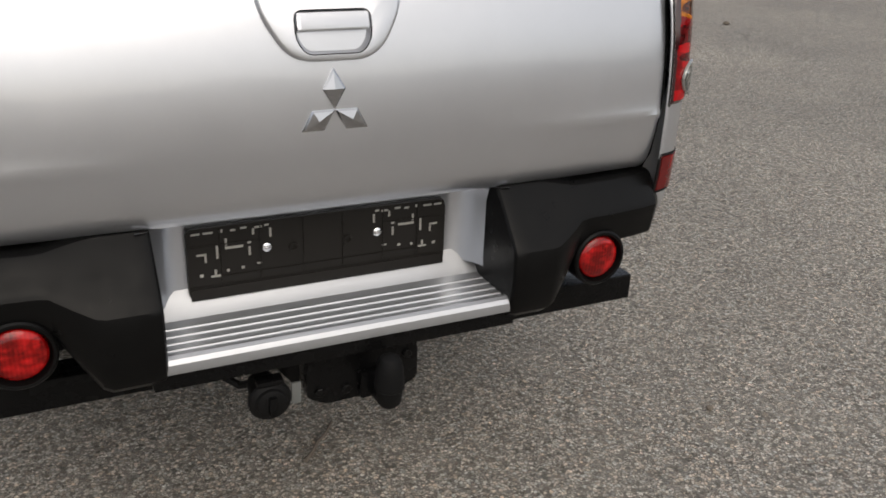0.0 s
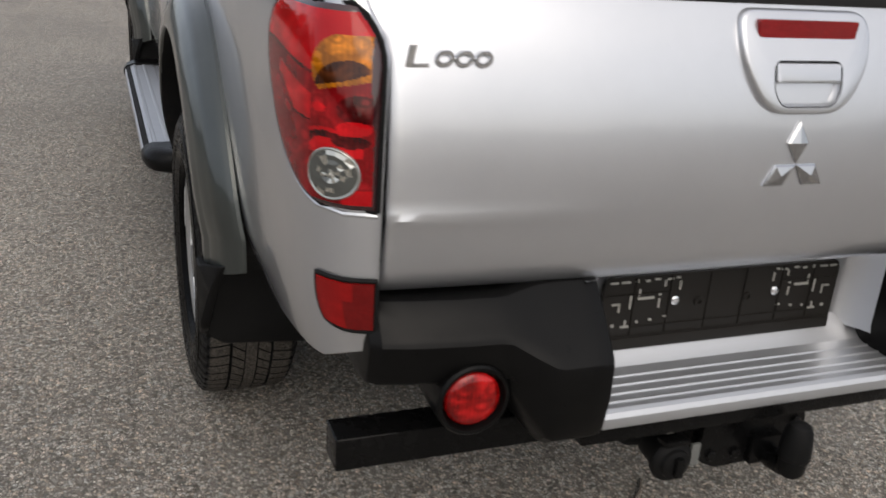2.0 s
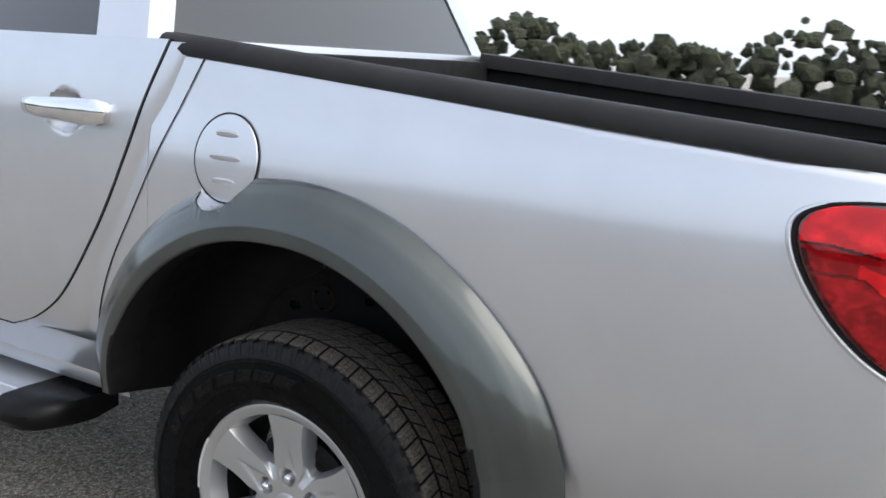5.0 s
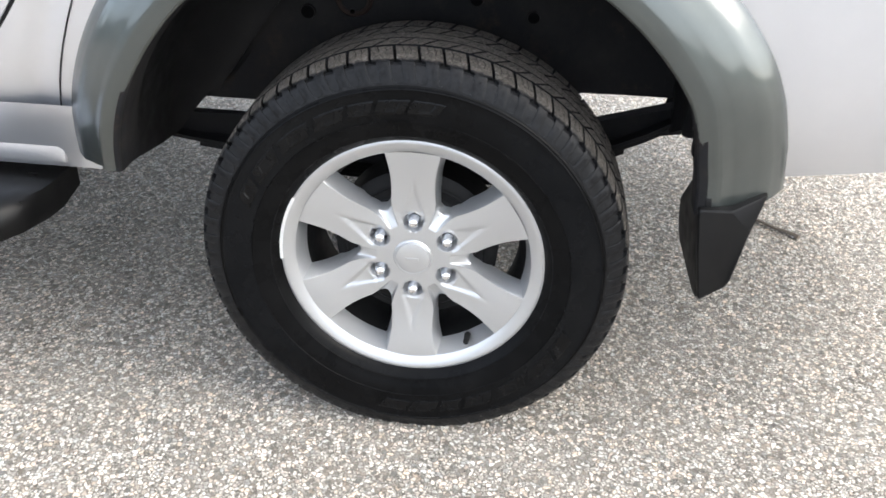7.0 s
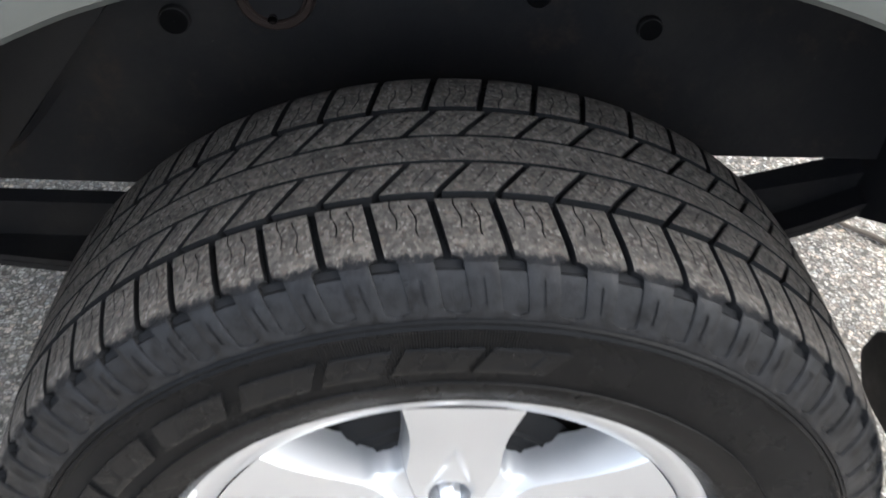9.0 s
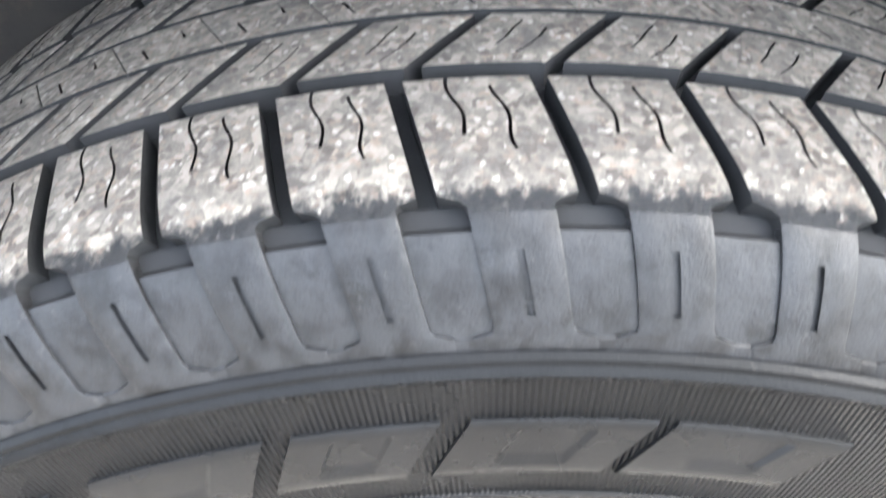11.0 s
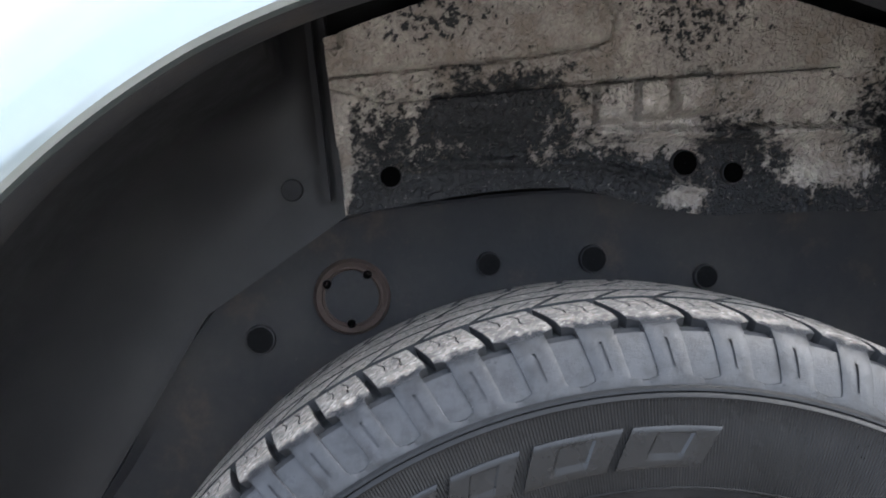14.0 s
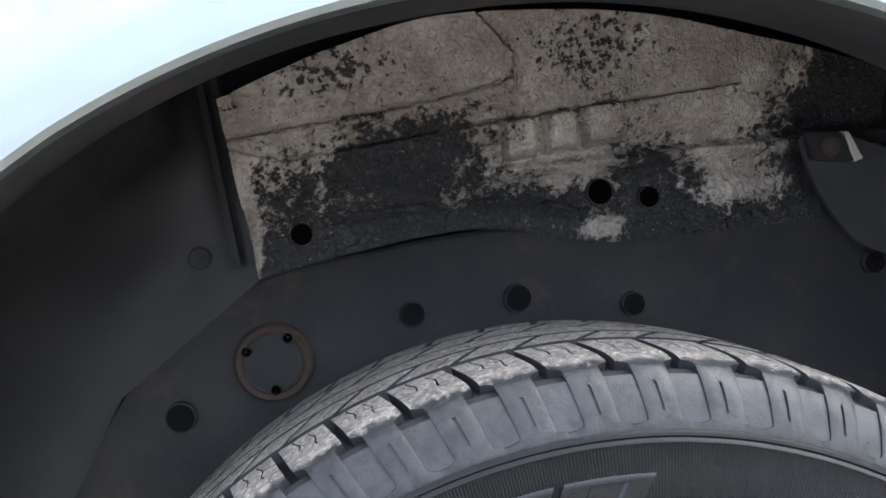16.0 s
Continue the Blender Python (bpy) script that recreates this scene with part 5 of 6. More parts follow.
def rim_mesh():
    bm = bmesh.new()
    ns = 48
    radii = [0.030] + list(np.linspace(0.036, 0.096, 25)) + [0.101, 0.107, 0.115, 0.125, 0.137, 0.150, 0.163, 0.176, 0.188, 0.198, 0.206, 0.2125]
    half = lambda r: radians(spline([(0.03, 24), (0.085, 21.5), (0.10, 19.0), (0.12, 16.2), (0.15, 13.8), (0.18, 12.9), (0.2125, 12.8)], r))
    face = lambda r: spline([(0.03, 0.0765), (0.05, 0.0765), (0.075, 0.0760), (0.10, 0.0750), (0.13, 0.0770), (0.16, 0.0810), (0.19, 0.0860), (0.2125, 0.0885)], r)
    nuts = [(0.06985 * math.sin(radians(60 * k)), 0.06985 * math.cos(radians(60 * k))) for k in range(6)]
    rows = []
    for r in radii:
        row = []
        for k in range(6):
            for j in range(ns):
                u = j / ns * 2 - 1          # -1..1 across a sector centred on a spoke
                a = abs(u)
                h = half(r)
                t = a / 0.5 * h if a <= 0.5 else h + (a - 0.5) / 0.5 * (radians(30) - h)
                t = math.copysign(t, u) + radians(60 * k)
                # rounded inner ends of the windows
                w = max(0.0, (a - 0.5) / 0.5)
                inner = 0.096 + 0.020 * ((1 - w) ** 2 if a >= 0.5 else max(0.0, (a - 0.2) / 0.3) ** 2)
                rr = r
                if r >= 0.096:
                    rr = inner + (r - 0.096) * (0.2125 - inner) / (0.2125 - 0.096)
                elif r > 0.078:
                    rr = 0.078 + (r - 0.078) * (inner - 0.078) / 0.018
                y, z = rr * math.sin(t), rr * math.cos(t)
                o = face(rr)
                if a <= 0.5 and r > 0.09:
                    o += 0.0020 * math.cos(a / 0.5 * math.pi / 2)
                if a <= 0.5 and 0.070 < r < 0.150:
                    # a scoop that tapers from the nut along its spoke to a point
                    wide = 0.0225 * (1 - max(0.0, r - 0.078) / 0.070)
                    o -= 0.0036 * min(1.0, max(0.0, (wide - abs(rr * math.sin(t - radians(60 * k)))) / 0.0035)) * min(1.0, (r - 0.070) / 0.008)
                if r < 0.098:
                    d = min(math.hypot(y - p, z - q) for p, q in nuts)
                    if d < 0.0178:
                        o -= 0.020 * min(1.0, (0.0178 - d) / 0.0030)
                    # dips between the spokes
                    if a > 0.5:
                        o -= 0.011 * min(1.0, (a - 0.5) / 0.14) * max(0.0, (r - 0.066) / 0.030)
                row.append(bm.verts.new((-o, y, z)))
        rows.append(row)
    n = 6 * ns
    for i in range(len(radii) - 1):
        for j in range(n):
            k = (j + 1) % n
            u = ((j % ns) + 0.5) / ns * 2 - 1
            hole = abs(u) > 0.5 and radii[i] >= 0.0959
            if not hole:
                bm.faces.new((rows[i][j], rows[i][k], rows[i + 1][k], rows[i + 1][j]))
    bm.faces.new(rows[0])
    # walls of the windows
    edges = [e for e in bm.edges if len(e.link_faces) == 1 and not (all(abs(math.hypot(v.co.y, v.co.z) - 0.2125) < 1e-4 for v in e.verts) and abs(((math.degrees(math.atan2(e.verts[0].co.y, e.verts[0].co.z)) + 30) % 60) - 30) < 12.9 and False)]
    outer = [e for e in edges if all(math.hypot(v.co.y, v.co.z) > 0.2124 for v in e.verts)]
    walls = [e for e in edges if e not in set(outer)]
    for deep, shrink, out in ((0.0030, 0.970, 0.10), (0.040, 0.86, 0.45)):
        g = bmesh.ops.extrude_edge_only(bm, edges=walls)
        walls = [x for x in g["geom"] if isinstance(x, bmesh.types.BMEdge)]
        for v in [x for x in g["geom"] if isinstance(x, bmesh.types.BMVert)]:
            r, t = math.hypot(v.co.y, v.co.z), math.atan2(v.co.y, v.co.z)
            sector = round((math.degrees(t) - 30) / 60) * 60 + 30
            dt = (t - radians(sector) + math.pi) % (2 * math.pi) - math.pi
            t2 = radians(sector) + dt * shrink
            r2 = r + out * (0.024 * max(0.0, (0.165 - r) / 0.07) - 0.004 * max(0.0, (r - 0.185) / 0.0275))
            v.co.x += deep
            v.co.y, v.co.z = r2 * math.sin(t2), r2 * math.cos(t2)
        # only the new rim of each window goes on
        walls = [e for e in walls if len(e.link_faces) == 1]
    # lip and barrel
    lathe(bm, [(-0.0885, 0.2125), (-0.0912, 0.2165), (-0.0938, 0.2210), (-0.0960, 0.2262), (-0.0978, 0.2310), (-0.0980, 0.2350), (-0.0960, 0.2380), (-0.090, 0.2365)], 288)
    lathe(bm, [(-0.0885, 0.2125), (-0.082, 0.2105), (-0.045, 0.202)], 288)
    # the inner barrel takes the drum's near-black
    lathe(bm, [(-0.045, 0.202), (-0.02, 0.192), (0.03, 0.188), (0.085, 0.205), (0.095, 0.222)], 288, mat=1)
    bmesh.ops.remove_doubles(bm, verts=bm.verts, dist=0.0004)
    return bm


def build_wheel(m):
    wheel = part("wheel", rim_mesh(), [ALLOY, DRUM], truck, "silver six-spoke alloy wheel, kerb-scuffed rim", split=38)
    wheel.matrix_basis = m
    bm = bmesh.new()
    vs = lathe(bm, [(-0.0760, 0.036), (-0.0795, 0.0345), (-0.0805, 0.033), (-0.0800, 0.0315), (-0.0830, 0.030), (-0.0850, 0.022), (-0.0858, 0.012), (-0.0860, 0.001)], 40)
    bm.faces.new(vs[-1])
    box(bm, (-0.0868, -0.012, -0.003), (-0.085, 0.012, 0.003), 0.0008)
    part("centre_cap", bm, ALLOY, wheel, "silver centre cap")
    for k in range(6):
        bm = bmesh.new()
        c = (0, 0.06985 * math.sin(radians(60 * k)), 0.06985 * math.cos(radians(60 * k)))
        vs = lathe(bm, [(-0.060, 0.0125), (-0.064, 0.0120), (-0.066, 0.0105), (-0.078, 0.0100), (-0.082, 0.0075), (-0.0835, 0.004), (-0.084, 0.0005)], 6, c)
        bm.faces.new(vs[-1])
        part("wheel_nut", bm, CHROME, wheel, "chrome wheel nut", split=50)
    bm = bmesh.new()
    tube(bm, [(-0.060, -0.104, -0.172), (-0.078, -0.1035, -0.171), (-0.090, -0.103, -0.170)], [0.006, 0.0055, 0.005], 10)
    part("valve", bm, TRIM, wheel, "black rubber valve")
    bm = bmesh.new()
    ridges = [p for a in range(4) for p in ((-0.0402, 0.070 + a * 0.018), (-0.043, 0.073 + a * 0.018), (-0.0402, 0.076 + a * 0.018))]
    vs = lathe(bm, [(-0.050, 0.001), (-0.050, 0.055), (-0.044, 0.06)] + ridges + [(-0.040, 0.135), (-0.030, 0.150), (0.04, 0.152), (0.05, 0.14)], 48)
    bm.faces.new(vs[0])
    part("brake_drum", bm, DRUM, wheel, "dark brake drum")
    bm = bmesh.new()
    rng = random.Random(8)
    for i in range(26):
        t = radians(62 + 30 * i / 25)
        r = 0.2375
        box(bm, (-0.0995, r * math.sin(t) - 0.004, r * math.cos(t) - 0.004), (-0.093, r * math.sin(t) + 0.003 + 0.002 * rng.random(), r * math.cos(t) + 0.003), 0.001)
    part("rim_scuff", bm, material("bare_alloy", (0.7, 0.72, 0.72), 0.45, 0.6), wheel, "rough kerb scuff on the rim edge")
    return wheel


def build_tyre(parent, pieces=None):
    bm = tyre_mesh(pieces)
    tyre_words("ALL WEATHER", 8.9, -16.4, 0.2680, 0.0075, bm, 0.12)
    skins = [TREAD, GROOVE, SHOULDER, SIDEWALL, MARKS]
    tyre = part("tyre", bm, skins, parent, "black all-terrain tyre with dusty tread blocks", split=30)
    for b in pieces or []:
        part("tread_block", b, skins, tyre, split=30)
    for b in tyre_marks():
        part("raised_mark", b, skins, tyre, split=30)
    return tyre


rear_left = build_wheel(pose(WX, 0, AXLE))
near_tyre = build_tyre(truck, [])
near_tyre.matrix_basis = pose(WX, 0, AXLE)


def same_wheel(m):
    made = {}
    for o in (rear_left, *rear_left.children_recursive):
        made[o] = o.copy()
        scene.collection.objects.link(made[o])
        made[o].parent = made.get(o.parent, o.parent)
    made[rear_left].matrix_basis = m
    return made[rear_left]


same_wheel(pose(WX, 3.0, AXLE, 23, 0, 0)), same_wheel(pose(-WX, 0, AXLE, 11, 0, 180)), same_wheel(pose(-WX, 3.0, AXLE, 40, 0, 180))
for m in (pose(WX, 3.0, AXLE, 23, 0, 0), pose(-WX, 0, AXLE, 11, 0, 180), pose(-WX, 3.0, AXLE, 40, 0, 180)):
    twin = near_tyre.copy()
    scene.collection.objects.link(twin)
    twin.matrix_basis = m
    for b in near_tyre.children:
        c = b.copy()
        scene.collection.objects.link(c)
        c.parent = twin
bm = bmesh.new()
tube(bm, [(-0.70, 0, AXLE), (0.70, 0, AXLE)], 0.045, 14)
lathe(bm, [(-0.14, 0.05), (-0.1, 0.13), (0.0, 0.16), (0.1, 0.13), (0.14, 0.05)], 24, (0.0, 0, AXLE))
part("rear_axle", bm, SEAL, truck, "dark rear axle")
for sg in (-1, 1):
    bm = bmesh.new()
    for k in range(4):
        L = 0.62 - 0.12 * k
        rows = [[(sg * (0.50 + a), y, 0.385 + (0.24 if y < 0 else 0.05) * (y / 0.62) ** 2 - 0.009 * k + b) for a, b in ((-0.03, 0), (0.03, 0), (0.03, 0.008), (-0.03, 0.008))] for y in np.linspace(-L, L, 13)]
        loft(bm, rows)
    part("leaf_spring", bm, SEAL, truck, "dark rear leaf spring")


# ---- wheelhouse ----
PANX = -0.527
# upper muddy sheet, stepped out in bands, with pressed ribs
bm = bmesh.new()
def pan_low(y):
    return spline([(-0.45, 0.765), (-0.39, 0.764), (-0.303, 0.772), (-0.22, 0.778), (-0.189, 0.780), (-0.13, 0.795), (-0.059, 0.819), (0.0, 0.825), (0.073, 0.823), (0.12, 0.820), (0.159, 0.817)], y)
def pan_top(y):
    return spline([(-0.46, 0.890), (-0.38, 0.925), (-0.299, 0.955), (-0.232, 0.978), (-0.145, 0.996), (-0.031, 1.007), (0.055, 0.997), (0.103, 0.987), (0.161, 0.973)], y)
rows = []
for y in np.linspace(0.160, -0.46, 320):
    row = []
    lo, hi = pan_low(y) - 0.002, pan_top(y)
    for k in range(171):
        z = lo + (hi - lo) * k / 170
        # a shelf that slopes out
        x = PANX - 0.030 * spline([(0.76, 0.0), (0.83, 0.05), (0.862, 0.25), (0.885, 0.8), (0.90, 1.0), (0.96, 1.35), (1.02, 2.2), (1.08, 4.0)], z)
        # overlap seam
        seam = 0.9135 - 0.03 * max(0.0, -y - 0.05) + 0.38 * max(0.0, y - 0.113)
        x += (0.005 * math.exp(-((z - seam) / 0.0016) ** 2) - 0.002 * (1 if z > seam else 0)) * (1 if y > -0.31 else 0)
        # long bead below the pads, and a lower one that follows the edge
        x -= 0.016 * math.exp(-((z - (0.864 + 0.085 * (y + 0.1))) / 0.0075) ** 2) * min(1.0, max(0.0, (-0.03 - y) / 0.05))
        low = spline([(-0.20, 0.794), (-0.179, 0.803), (-0.099, 0.833), (-0.032, 0.846), (0.034, 0.852), (0.089, 0.855), (0.12, 0.855)], y)
        x -= 0.006 * math.exp(-((z - low) / 0.0045) ** 2) * (1 if -0.19 < y < 0.10 else 0)
        # three pressed pads
        for c, w in ((-0.0935, 0.0150), (-0.1315, 0.0140), (-0.172, 0.0180)):
            x -= 0.019 * math.exp(-((y - c) / w) ** 14) * math.exp(-((z - 0.893) / 0.0175) ** 12)
        # groove round a raised field
        a, b = 0.941 + 0.05 * max(0.0, -y) - z, -0.101 + 0.75 * max(0.0, z - 0.968) - y
        d = min(max(a, b, y - 0.148), 0.0) + math.hypot(max(a + 0.022, 0.0), max(b + 0.022, 0.0)) - 0.022 if max(a, b) > -0.022 else max(a, b, y - 0.148)
        x += 0.006 * math.exp(-(d / 0.0026) ** 2) - 0.003 / (1 + math.exp(min(d / 0.002, 50.0)))
        x += 0.0015 * noise.noise(Vector((y * 40, z * 40, 0.3)))
        row.append((x, y, z))
    rows.append(row)
sheet(bm, rows)
part("wheelhouse_sheet", bm, MUD, truck, "wheelhouse sheet with dried mud flaking off black underseal")
# the sheets are not cut: dark discs paint the shade inside the holes
HOLE = material("open_hole", (0.0008, 0.0008, 0.0008), 1.0, 0.0, 0.0, Specular_IOR_Level=0.0)
def ring_hole(y, z, r, x, mat=HOLE, name="drain_hole"):
    bm = bmesh.new()
    lathe(bm, [(0.004, r * 1.16), (-0.0015, r * 1.10), (-0.002, r * 1.0), (0.004, r * 0.97), (0.012, r * 0.9)], 24, (x, y, z), mat=0)
    lathe(bm, [(0.0, r * 1.0), (0.0005, r * 0.5), (0.0007, 0.0004)], 24, (x - 0.0022, y, z), mat=1)
    part(name, bm, [SEAL, mat], truck, "raised ring round a flat disc, dark as the inside of a hole")
for y, z, r, x in ((0.114, 0.847, 0.0095, PANX - 0.008), (-0.165, 0.831, 0.0115, PANX - 0.006), (-0.211, 0.817, 0.0095, PANX - 0.005)):
    ring_hole(y, z, r, x)

# lower dark plate with its row of holes and the rusty ring
LOWX = -0.517
# greyer disc colour for the painted dark of the lower plate's holes
HOLE_GREY = material("dusty_hole_floor", (0.0024, 0.0024, 0.0025), 0.9, 0.0, 0.0, Specular_IOR_Level=0.05)
bm = bmesh.new()
upper = [(0.52, 0.535), (0.44, 0.56), (0.40, 0.60), (0.357, 0.662), (0.297, 0.737), (0.242, 0.782), (0.20, 0.803), (0.161, 0.815), (0.12, 0.826), (0.05, 0.832), (-0.02, 0.832), (-0.08, 0.824), (-0.15, 0.795), (-0.20, 0.787), (-0.30, 0.780), (-0.40, 0.765), (-0.46, 0.74)]
rows = []
for y, z in [(spline([(i, p[0]) for i, p in enumerate(upper)], k / 6), spline([(i, p[1]) for i, p in enumerate(upper)], k / 6)) for k in range(6 * len(upper) - 5)]:
    z -= 0.013 * math.exp(-((y - 0.0) / 0.13) ** 4)
    row = [(LOWX + 0.06, y, z - 0.004), (LOWX + 0.012, y, z - 0.001), (LOWX - 0.005, y, z), (LOWX - 0.009, y, z - 0.003), (LOWX - 0.006, y, z - 0.008)]
    for k in range(1, 10):
        row.append((LOWX + 0.004 * math.sin(k / 9 * 3.1), y, (z - 0.008) + (lerp([(-0.46, 0.578), (-0.28, 0.575), (-0.22, 0.52), (0.26, 0.513), (0.32, 0.516), (0.52, 0.516)], y) + 0.008 - z) * k / 9))
    rows.append(row)
sheet(bm, rows)
part("wheelhouse_plate", bm, SEAL, truck, "black underseal plate with drain holes")
for y, z, r in ((0.254, 0.706, 0.0125), (0.029, 0.754, 0.0105), (-0.072, 0.748, 0.0120), (-0.181, 0.719, 0.0105), (-0.43, 0.708, 0.0105)):
    ring_hole(y, z, r, LOWX - 0.004, HOLE_GREY)
bm = bmesh.new()
lathe(bm, [(0.002, 0.037), (-0.004, 0.0355), (-0.006, 0.0335), (-0.004, 0.0315), (-0.0035, 0.029), (-0.0055, 0.0275), (-0.004, 0.026), (0.002, 0.0255)], 48, (LOWX - 0.001, 0.163, 0.737))
vs = lathe(bm, [(-0.001, 0.0258), (-0.0015, 0.012), (-0.0015, 0.0005)], 32, (LOWX - 0.002, 0.163, 0.737), mat=1)
part("rusty_ring", bm, [RUST, SEAL], truck, "rusty round plug ring")
for y, z in ((0.185, 0.752), (0.166, 0.712), (0.146, 0.757)):
    ring_hole(y, z, 0.0042, LOWX - 0.0045)

# backing panel added to keep daylight out of the gap below the sheet
bm = bmesh.new()
box(bm, (-0.475, -0.50, 0.56), (-0.468, 0.50, 1.09), 0.002)
part("wheelhouse_back", bm, SEAL, truck, "added black backing panel that blocks daylight behind the wheelhouse sheets")

# inner face behind everything, roof of the wheelhouse and the front liner
bm = bmesh.new()
rows = []
for i in range(41):
    t = radians(-82 + 164 * i / 40)
    row = [(x, max(r * math.sin(t), -0.560 - 0.02 * (i % 2)), ARCH_C[1] + min(r * math.cos(t), 0.63)) for x, r in ((-0.838, 0.575), (-0.80, 0.60), (-0.72, 0.64), (-0.62, 0.66), (-0.50, 0.66))]
    rows.append(row)
sheet(bm, rows)
part("wheelhouse_roof", bm, SEAL, truck, "black wheelhouse liner")
# curved black splash liner in front of the wheel, sweeping into the flat panel
bm = bmesh.new()
rows = []
for k in range(31):
    row = []
    for m in range(29):
        u = m / 28
        zb = spline([(0.0, 0.505), (0.25, 0.478), (0.45, 0.458), (0.62, 0.462), (0.8, 0.50), (1.0, 0.545)], u)
        z = zb + (1.0 - zb) * k / 30
        front = max(math.sqrt(max(0.0, 0.53**2 - (z - 0.45) ** 2)) if z < 0.97 else 0.12, 0.20)
        edge = lerp([(0.535, 0.448), (0.735, 0.30), (0.815, 0.158)], z)
        rho = max(0.02, min(0.15, front - edge - 0.006))
        if u < 0.45:
            x, y = -0.865 + (-0.527 - rho + 0.865) * u / 0.45, front
        else:
            t = (u - 0.45) / 0.55 * math.pi / 2
            x, y = -0.527 - rho + rho * math.sin(t), front - rho + rho * math.cos(t)
        row.append((x, y, z))
    rows.append(row)
sheet(bm, rows)
LINING = black_plastic("liner_plastic", 0.0066, 0.55, 300)
part("front_splash_liner", bm, LINING, truck, "black plastic splash liner", split=60)
# flat liner piece beside the muddy sheet
bm = bmesh.new()
poly_prism(bm, [(0.158, 0.815), (0.30, 0.735), (0.448, 0.535), (0.52, 0.535), (0.50, 0.75), (0.40, 0.93), (0.28, 1.02), (0.158, 1.04)], "x", -0.5262, -0.5236)
part("liner_panel", bm, LINING, truck, "flat black liner panel")
ring_hole(0.207, 0.844, 0.009, -0.5305, SEAL, "liner_stud")
bm = bmesh.new()
for x0 in (-0.5425,):
    for dy in (0.0, 0.012):
        rows = [[(x0 + a, 0.162 + dy + b, z) for a, b in ((0.01, -0.003), (-0.004, -0.003), (-0.004, 0.003), (0.01, 0.003))] for z in (0.83, 0.90, 1.0)]
        loft(bm, rows)
part("liner_rib", bm, SEAL, truck, "black upright rib")
# lobed plate, bracket and bolt behind
bm = bmesh.new()
poly_prism(bm, rounded([(-0.350, 0.848), (-0.398, 0.838), (-0.47, 0.80), (-0.47, 0.705), (-0.432, 0.712), (-0.388, 0.738), (-0.372, 0.766), (-0.358, 0.800)], 0.012, 3), "x", -0.566, -0.560, 0, 0.0015)
plate = part("lobed_plate", bm, MOTTLED, truck, "mud-mottled steel plate")
bm = bmesh.new()
poly_prism(bm, rounded([(-0.354, 0.848), (-0.390, 0.841), (-0.396, 0.812), (-0.356, 0.822)], 0.004, 3), "x", -0.576, -0.5655, 0, 0.0015)
bracket = part("bracket", bm, SEAL, plate, "dark steel bracket")
bm = bmesh.new()
vs = lathe(bm, [(-0.002, 0.0105), (-0.005, 0.0100), (-0.0075, 0.007), (-0.008, 0.0005)], 16, (-0.575, -0.374, 0.831))
bm.faces.new(vs[-1])
part("bolt", bm, RUST, bracket, "rusty bolt head")
# pale strip along the bracket's rear edge
bm = bmesh.new()
poly_prism(bm, [(-0.389, 0.842), (-0.395, 0.840), (-0.404, 0.814), (-0.396, 0.812)], "x", -0.577, -0.566, 0, 0.001)
part("bracket_edge", bm, material("scraped_steel", (0.34, 0.33, 0.31), 0.5, 0.5), bracket, "pale bracket edge")
bm = bmesh.new()
rows = [[(x, -0.462 + 0.03 * (x + 0.5) - 0.010 * math.sin(k * 1.3) - 0.006 * math.sin(x * 40), 0.90 - (0.90 - lerp([(-0.80, 0.62), (-0.50, 0.50)], x)) * k / 7 + 0.006 * math.sin(x * 30 + k)) for x in np.linspace(-0.80, -0.40, 20)] for k in range(8)]
sheet(bm, rows)
part("rear_splash_sheet", bm, SEAL, truck, "dark muddy sheet behind the wheel")


# ---- mud flaps ----
def flap(sign, cy=0.0):
    bm = bmesh.new()
    side = rounded([(-0.470, 0.538), (-0.520, 0.540), (-0.584, 0.556), (-0.562, 0.49), (-0.542, 0.405), (-0.536, 0.394), (-0.497, 0.364), (-0.482, 0.45)], 0.006, 3)
    rows = []
    for x, k in ((-0.902, 0.94), (-0.899, 0.99), (-0.892, 1.0), (-0.884, 1.0)):
        rows.append([((x + 0.95 * max(0.0, -0.545 - p[0])) * (-sign), cy - 0.515 + (p[0] + 0.515) * k, 0.48 + (p[1] - 0.48) * k) for p in side])
    loft(bm, rows)
    across = rounded([(-0.890, 0.560), (-0.780, 0.545), (-0.605, 0.410), (-0.590, 0.358), (-0.622, 0.324), (-0.850, 0.340), (-0.892, 0.368)], 0.014, 4)
    lean = lambda z: -0.478 - 0.016 * (0.556 - z) / 0.168
    rows = []
    for dy, k in ((0.0, 0.97), (-0.003, 1.0), (-0.011, 1.0), (-0.014, 0.97)):
        rows.append([((-0.75 + (p[0] + 0.75) * k) * (-sign), cy + lean(p[1]) + dy, 0.45 + (p[1] - 0.45) * k) for p in across])
    loft(bm, rows)
    part("mud_flap", bm, FLAP_RUBBER, truck, "black moulded mud flap")
    # clips on the flare's inner edge above the flap
    for z, w in ((0.668, 0.022), (0.630, 0.030), (0.592, 0.026)):
        bm = bmesh.new()
        box(bm, (min(-0.872 * (-sign), -0.850 * (-sign)), cy - 0.468 - 0.3 * (0.668 - z), z - 0.016), (max(-0.872 * (-sign), -0.850 * (-sign)), cy - 0.468 - 0.3 * (0.668 - z) + w, z + 0.016), 0.005)
        part("flare_clip", bm, FLAP_RUBBER, truck, "black plastic flare clip")
FLAP_RUBBER = black_plastic("mud_flap_rubber", 0.0042, 0.5, 400)
flap(-1), flap(1), flap(-1, 3.0)

